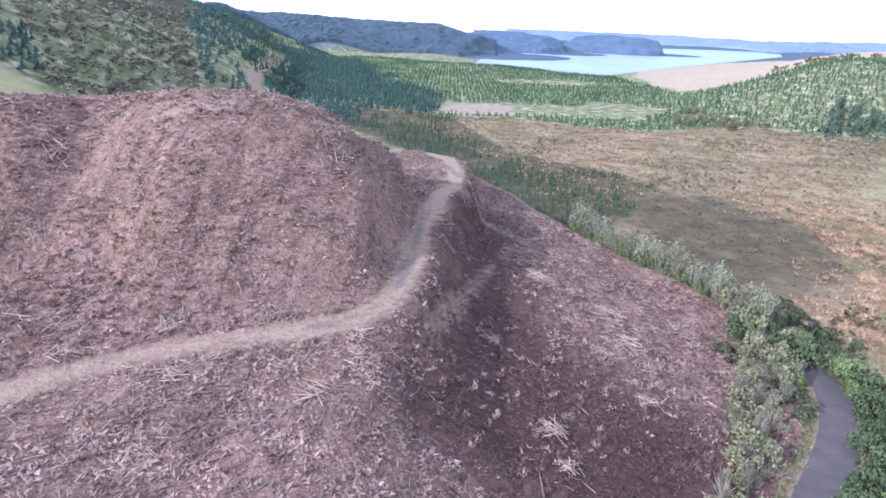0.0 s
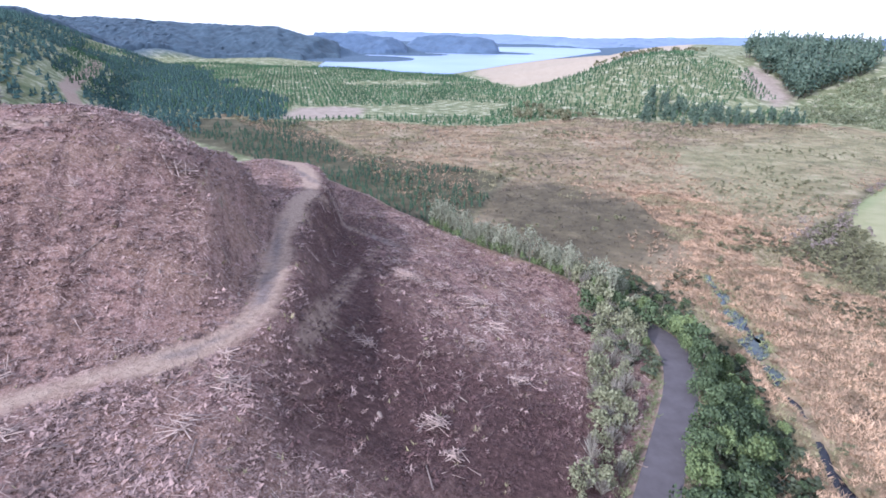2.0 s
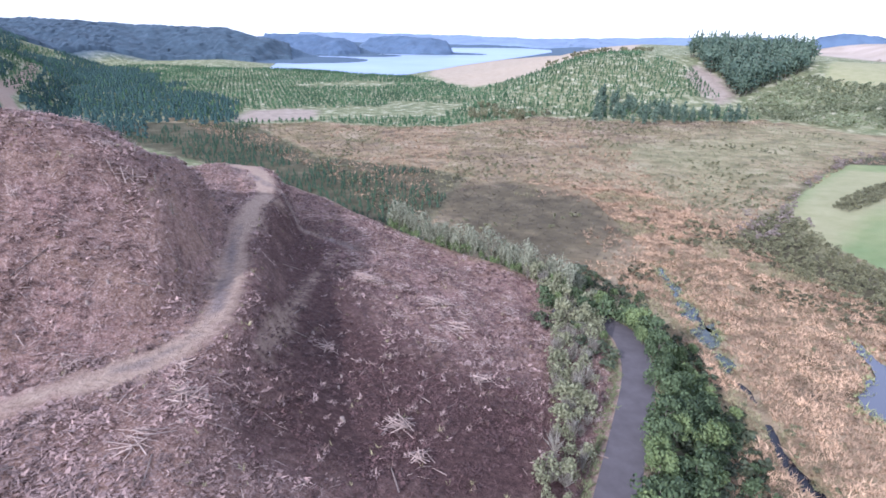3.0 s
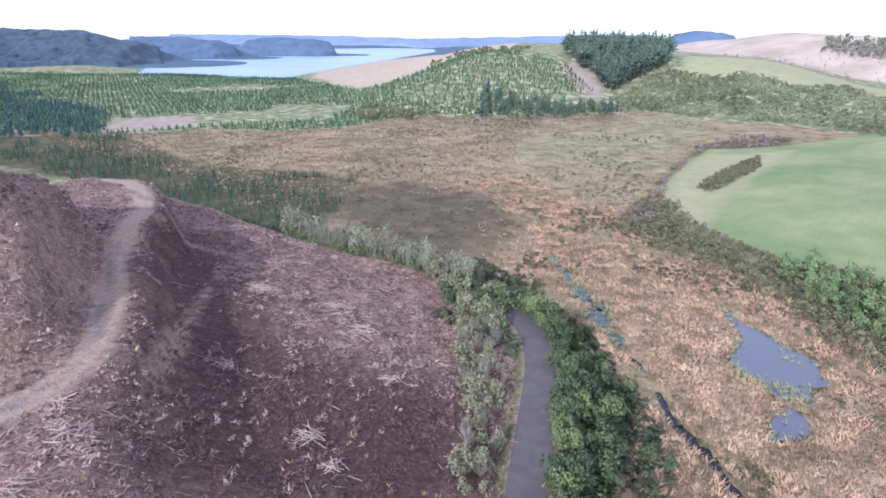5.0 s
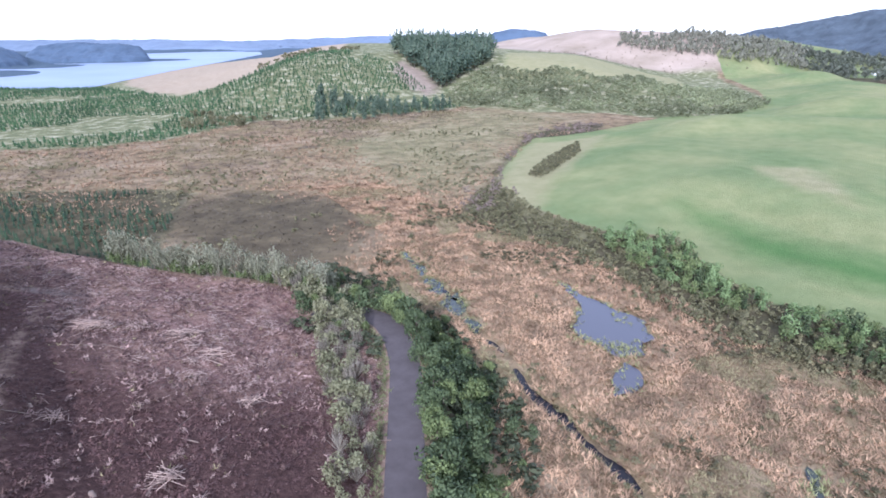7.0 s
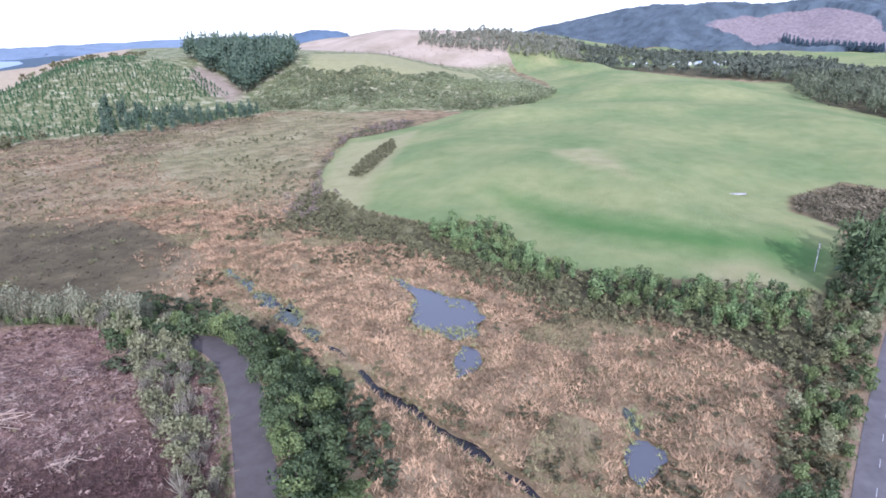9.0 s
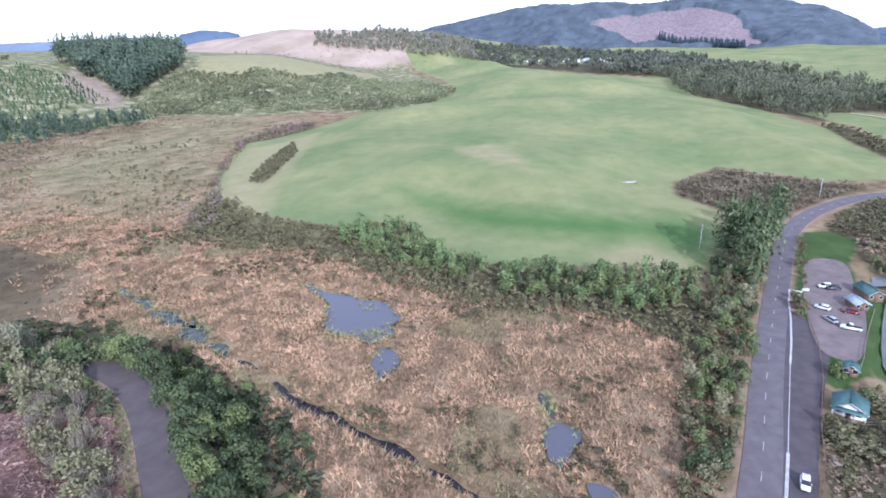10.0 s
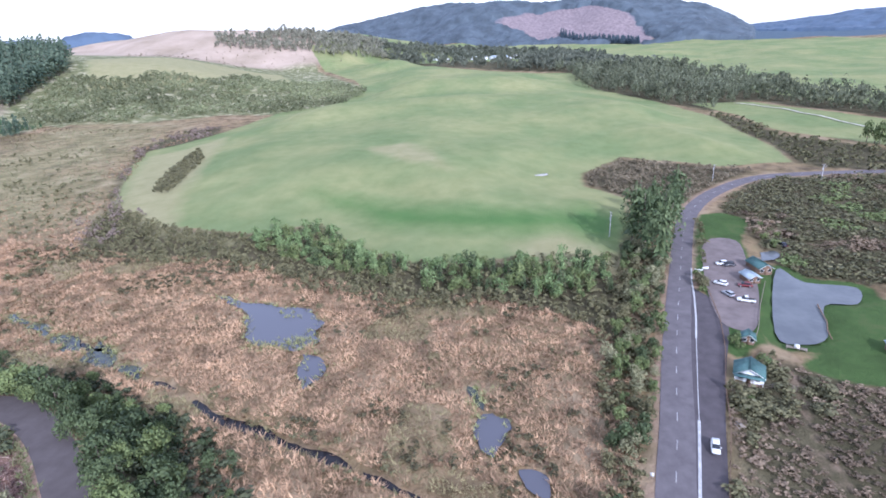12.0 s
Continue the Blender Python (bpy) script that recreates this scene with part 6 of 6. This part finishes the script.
def car_kind(paint, label, pickup=False, tall=1.5):
    """A parked car: body, cabin glass, roof, four wheels, lamps, bumpers."""
    ob = tagged(new("pickup" if pickup else "car"), label, "pickup" if pickup else "car", "parked vehicles")
    l, h = (2.6, 0.89) if pickup else (2.15, 0.86)
    hood, deck = (0.95, 0.9) if not pickup else (1.0, 0.98)
    body = part("body", *lofted([section(-l, h * 0.8, 0.45, deck - 0.15), section(-l + 0.12, h * 0.94, 0.3, deck - 0.03), section(-l + 0.9, h, 0.25, deck), section(0, h, 0.25, 0.95), section(l - 1.1, h, 0.25, hood), section(l - 0.2, h * 0.92, 0.28, hood - 0.15), section(l, h * 0.78, 0.4, hood - 0.28)]), paint, ob)
    c0, c1 = (-0.55, 1.3) if pickup else (-1.75, 1.15)
    part("cabin_glass", *lofted([section(c0, h * 0.9, 0.93, 1.0), section(c0 + (0.15 if pickup else 0.5), h * 0.82, 0.93, tall - 0.04), section(c1 - 0.7, h * 0.82, 0.93, tall - 0.04), section(c1, h * 0.88, 0.93, 0.98)]), DARK_GLASS, ob, "dark window glass")
    part("roof_panel", *lofted([section(c0 + 0.2, h * 0.76, tall - 0.08, tall), section((c0 + c1) / 2 - 0.2, h * 0.8, tall - 0.06, tall + 0.03), section(c1 - 0.75, h * 0.76, tall - 0.08, tall)]), paint, ob)
    for x in (-l + 0.85, l - 0.85):
        for sd in (-1, 1):
            w = new("wheel")
            w.parent, w.location = ob, (x, sd * (h - 0.1), 0.33)
            part("tyre", *tube([(0, -0.11, 0), (0, 0.11, 0)], (0.33, 0.33), 14), RUBBER, w)
            part("rim", *tube([(0, -0.12, 0), (0, 0.12, 0)], (0.2, 0.2), 10), RIM, w)
    for sd in (-1, 1):
        part("headlight", *box(l - 0.2, sd * h * 0.6 - 0.14, 0.58, l - 0.03, sd * h * 0.6 + 0.14, 0.72), LAMP, ob)
        part("tail_light", *box(-l - 0.01, sd * h * 0.62 - 0.1, 0.6, -l + 0.1, sd * h * 0.62 + 0.1, 0.78), RED_LAMP, ob)
        part("mirror", *box(c1 - 0.55, sd * h - 0.02, 0.98, c1 - 0.4, sd * (h + 0.14) + 0.02 * sd, 1.12), paint, ob)
    part("bumper", *box(l - 0.08, -h * 0.8, 0.32, l + 0.06, h * 0.8, 0.5), WIRE, ob)
    part("bumper", *box(-l - 0.06, -h * 0.8, 0.35, -l + 0.1, h * 0.8, 0.52), WIRE, ob)
    if pickup:
        part("tray_liner", *box(-l + 0.12, -h * 0.8, 0.9, -0.65, h * 0.8, 0.985), RUBBER, ob, "dark open tray")
    return ob


def park(ob, x, y, turn, z=0.56):
    ob.matrix_basis = Matrix.Translation((x, y, z)) @ Matrix.Rotation(radians(turn), 4, "Z")
    return ob


WHITE_PAINT = plain("white_car_paint", (0.78, 0.78, 0.78), 0.25, 0.03, 2, spec=0.5)
SILVER_PAINT = plain("silver_car_paint", (0.45, 0.46, 0.48), 0.3, 0.04, 2, metal=0.4, spec=0.5)
DARK_PAINT = plain("dark_car_paint", (0.03, 0.03, 0.04), 0.25, 0.05, 2, spec=0.5)
RED_PAINT = plain("maroon_car_paint", (0.16, 0.03, 0.035), 0.3, 0.05, 2, spec=0.5)
spots = [(101, -37), (199, -65), (198, -67), (182, -60), (174, -60), (170, -64), (181, -67), (220, -92)]
park(car_kind(WHITE_PAINT, "white hatchback parked on the sealed shoulder"), *spots[0], 168)
park(car_kind(WHITE_PAINT, "white car parked on the gravel"), *spots[1], 100)
park(car_kind(DARK_PAINT, "dark car parked on the gravel"), *spots[2], 100)
park(car_kind(WHITE_PAINT, "low white car parked on the gravel", tall=1.4), *spots[3], 60)
park(car_kind(SILVER_PAINT, "silver car parked on the gravel"), *spots[4], 30)
park(car_kind(WHITE_PAINT, "white pickup with a dark tray parked by the fence", True, 1.7), *spots[5], 75)
park(car_kind(RED_PAINT, "maroon car parked beside the shelter"), *spots[6], 80)
park(car_kind(DARK_PAINT, "dark car parked beside the far pond"), *spots[7], 20, 0.2 + ground_at(*spots[7]))


def power_pole(x, y, tall, turn):
    """A timber pole with a crossarm, its insulators and a stay."""
    z = ground_at(x, y)
    ob = tagged(new("power_pole"), "pale power pole with a crossarm", "power pole", "power poles")
    ob.matrix_basis = Matrix.Translation((x, y, z)) @ Matrix.Rotation(radians(turn), 4, "Z")
    part("pole", *tube([(0, 0, -0.5), (0, 0, tall)], (0.17, 0.12), 8), CONCRETE, ob)
    for k in (0.94, 0.84):
        arm = part("crossarm", *box(-1.2, -0.08, tall * k, 1.2, 0.08, tall * k + 0.16), POST_WOOD, ob)
        for cx in (-1.05, -0.4, 0.4, 1.05):
            part("insulator", *tube([(cx, 0, tall * k + 0.16), (cx, 0, tall * k + 0.4)], (0.06, 0.045), 6), LAMP, arm)
    part("transformer", *tube([(0.35, 0, tall * 0.68), (0.35, 0, tall * 0.78)], (0.25, 0.25), 8), CONCRETE, ob)
    return ob


(ax_, ay_), (bx_, by_), (cx_, cy_) = [(227, -30), (315, -92), (316, -145)]
power_pole(ax_, ay_, 10.5, 20)
power_pole(bx_, by_, 9, 30)
power_pole(cx_, cy_, 9, 60)


# white boards at the car park's entrance
def sign(x, y, turn, w, h, label):
    z = ground_at(x, y)
    ob = tagged(new("sign"), label, "sign")
    ob.matrix_basis = Matrix.Translation((x, y, z)) @ Matrix.Rotation(radians(turn), 4, "Z")
    part("board", *box(-w / 2, -0.03, 0.7, w / 2, 0.03, 0.7 + h), WHITE_WALL, ob)
    for cx in (-w / 2 + 0.1, w / 2 - 0.1):
        part("post", *box(cx - 0.05, -0.09, -0.3, cx + 0.05, -0.03, 0.7 + h), POST_WOOD, ob)
    return ob


(s1x, s1y), (s2x, s2y), (s3x, s3y) = [(190, -55), (193, -58), (91, -23)]
sign(s1x, s1y, 80, 2.6, 1.2, "white roadside board on two posts")
sign(s2x, s2y, 100, 2.2, 0.9, "white board beside the car park entrance")
sign(s3x, s3y, 75, 0.7, 0.9, "small white marker board at the road's edge")

# jetty hut over the pond's outlet
(jx, jy), (tx, ty) = [(143, -68)] + [(320, -3)]
jetty = tagged(new("jetty"), "small timber jetty with a white box at the pond", "jetty")
jetty.matrix_basis = Matrix.Translation((jx, jy, 0.2)) @ Matrix.Rotation(radians(70), 4, "Z")
for k in range(9):
    part("plank", *box(-2.4 + k * 0.54, -0.7, 0.45, -1.9 + k * 0.54, 0.7, 0.52), POST_WOOD, jetty)
for cx, cy in ((-2.2, -0.6), (2.2, -0.6), (-2.2, 0.6), (2.2, 0.6)):
    part("pile", *box(cx - 0.08, cy - 0.08, -1.2, cx + 0.08, cy + 0.08, 0.45), POST_WOOD, jetty)
part("white_box", *box(-0.6, -0.5, 0.52, 0.6, 0.5, 1.3), WHITE_WALL, jetty, "white painted box")

# dark boards along the pond's grass tongue, picnic tables near the shelter
bank = [(x, y, 0.42) for x, y in [(170, -84), (165, -83), (159, -82), (154, -80), (149, -79)]]
edging = new("pond_edging", raw_mesh("pond_edging", *tube(bank, (0.16,) * len(bank), 6), TIMBER))
tagged(edging, "dark round timber edging along the pond's grass bank", "edging")


def picnic_table(x, y, turn):
    ob = tagged(new("picnic_table"), "weathered grey timber picnic table on rough grass", "picnic table", "picnic tables")
    ob.matrix_basis = Matrix.Translation((x, y, ground_at(x, y))) @ Matrix.Rotation(radians(turn), 4, "Z")
    for k in range(5):
        part("plank", *box(-1.0, -0.4 + k * 0.164, 0.71, 1.0, -0.256 + k * 0.164, 0.75), POST_WOOD, ob)
    for e in (-0.75, 0.75):
        part("bench", *box(-1.0, e - 0.14, 0.42, 1.0, e + 0.14, 0.46), POST_WOOD, ob)
        part("cross_beam", *box(e - 0.05, -0.85, 0.36, e + 0.05, 0.85, 0.42), POST_WOOD, ob)
        for f in (-1, 1):
            part("leg", *tube([(e, f * 0.62, -0.1), (e, f * 0.28, 0.71)], (0.06, 0.06), 4), POST_WOOD, ob)
    return ob


for (x, y), turn in zip([(109, -44), (206, -79), (220, -90)], (20, 70, 35)):
    picnic_table(x, y, turn)

trough = tagged(new("water_trough"), "long pale concrete water trough in the paddock", "trough")
trough.matrix_basis = Matrix.Translation((tx, ty, ground_at(tx, ty))) @ Matrix.Rotation(radians(-60), 4, "Z")
part("basin", *joined([box(-4, -0.7, -0.2, 4, -0.55, 0.7), box(-4, 0.55, -0.2, 4, 0.7, 0.7), box(-4, -0.55, -0.2, -3.85, 0.55, 0.7), box(3.85, -0.55, -0.2, 4, 0.55, 0.7), box(-3.85, -0.55, -0.2, 3.85, 0.55, 0.1)]), CONCRETE, trough)
part("water", *box(-3.85, -0.55, 0.1, 3.85, 0.55, 0.55), WATER, trough)

# pale farm track and the village under the hill
strip("farm_track", dense([(613, -190), (603, -202), (563, -223), (517, -235), (478, -242)], 8), 1.3, plain("pale_track_dust", (0.50, 0.47, 0.38), 0.9, 0.25, 0.1), 0.5, "pale straight farm track across the far paddock", "track")
for i, (x, y) in enumerate(VILLAGE):
    house(x, y, 60 + 35 * i, 9 + (i % 3) * 2, 12, 5.5, 2.5, GREY_IRON if i % 2 else CONCRETE, WHITE_WALL, "distant white village house among trees")
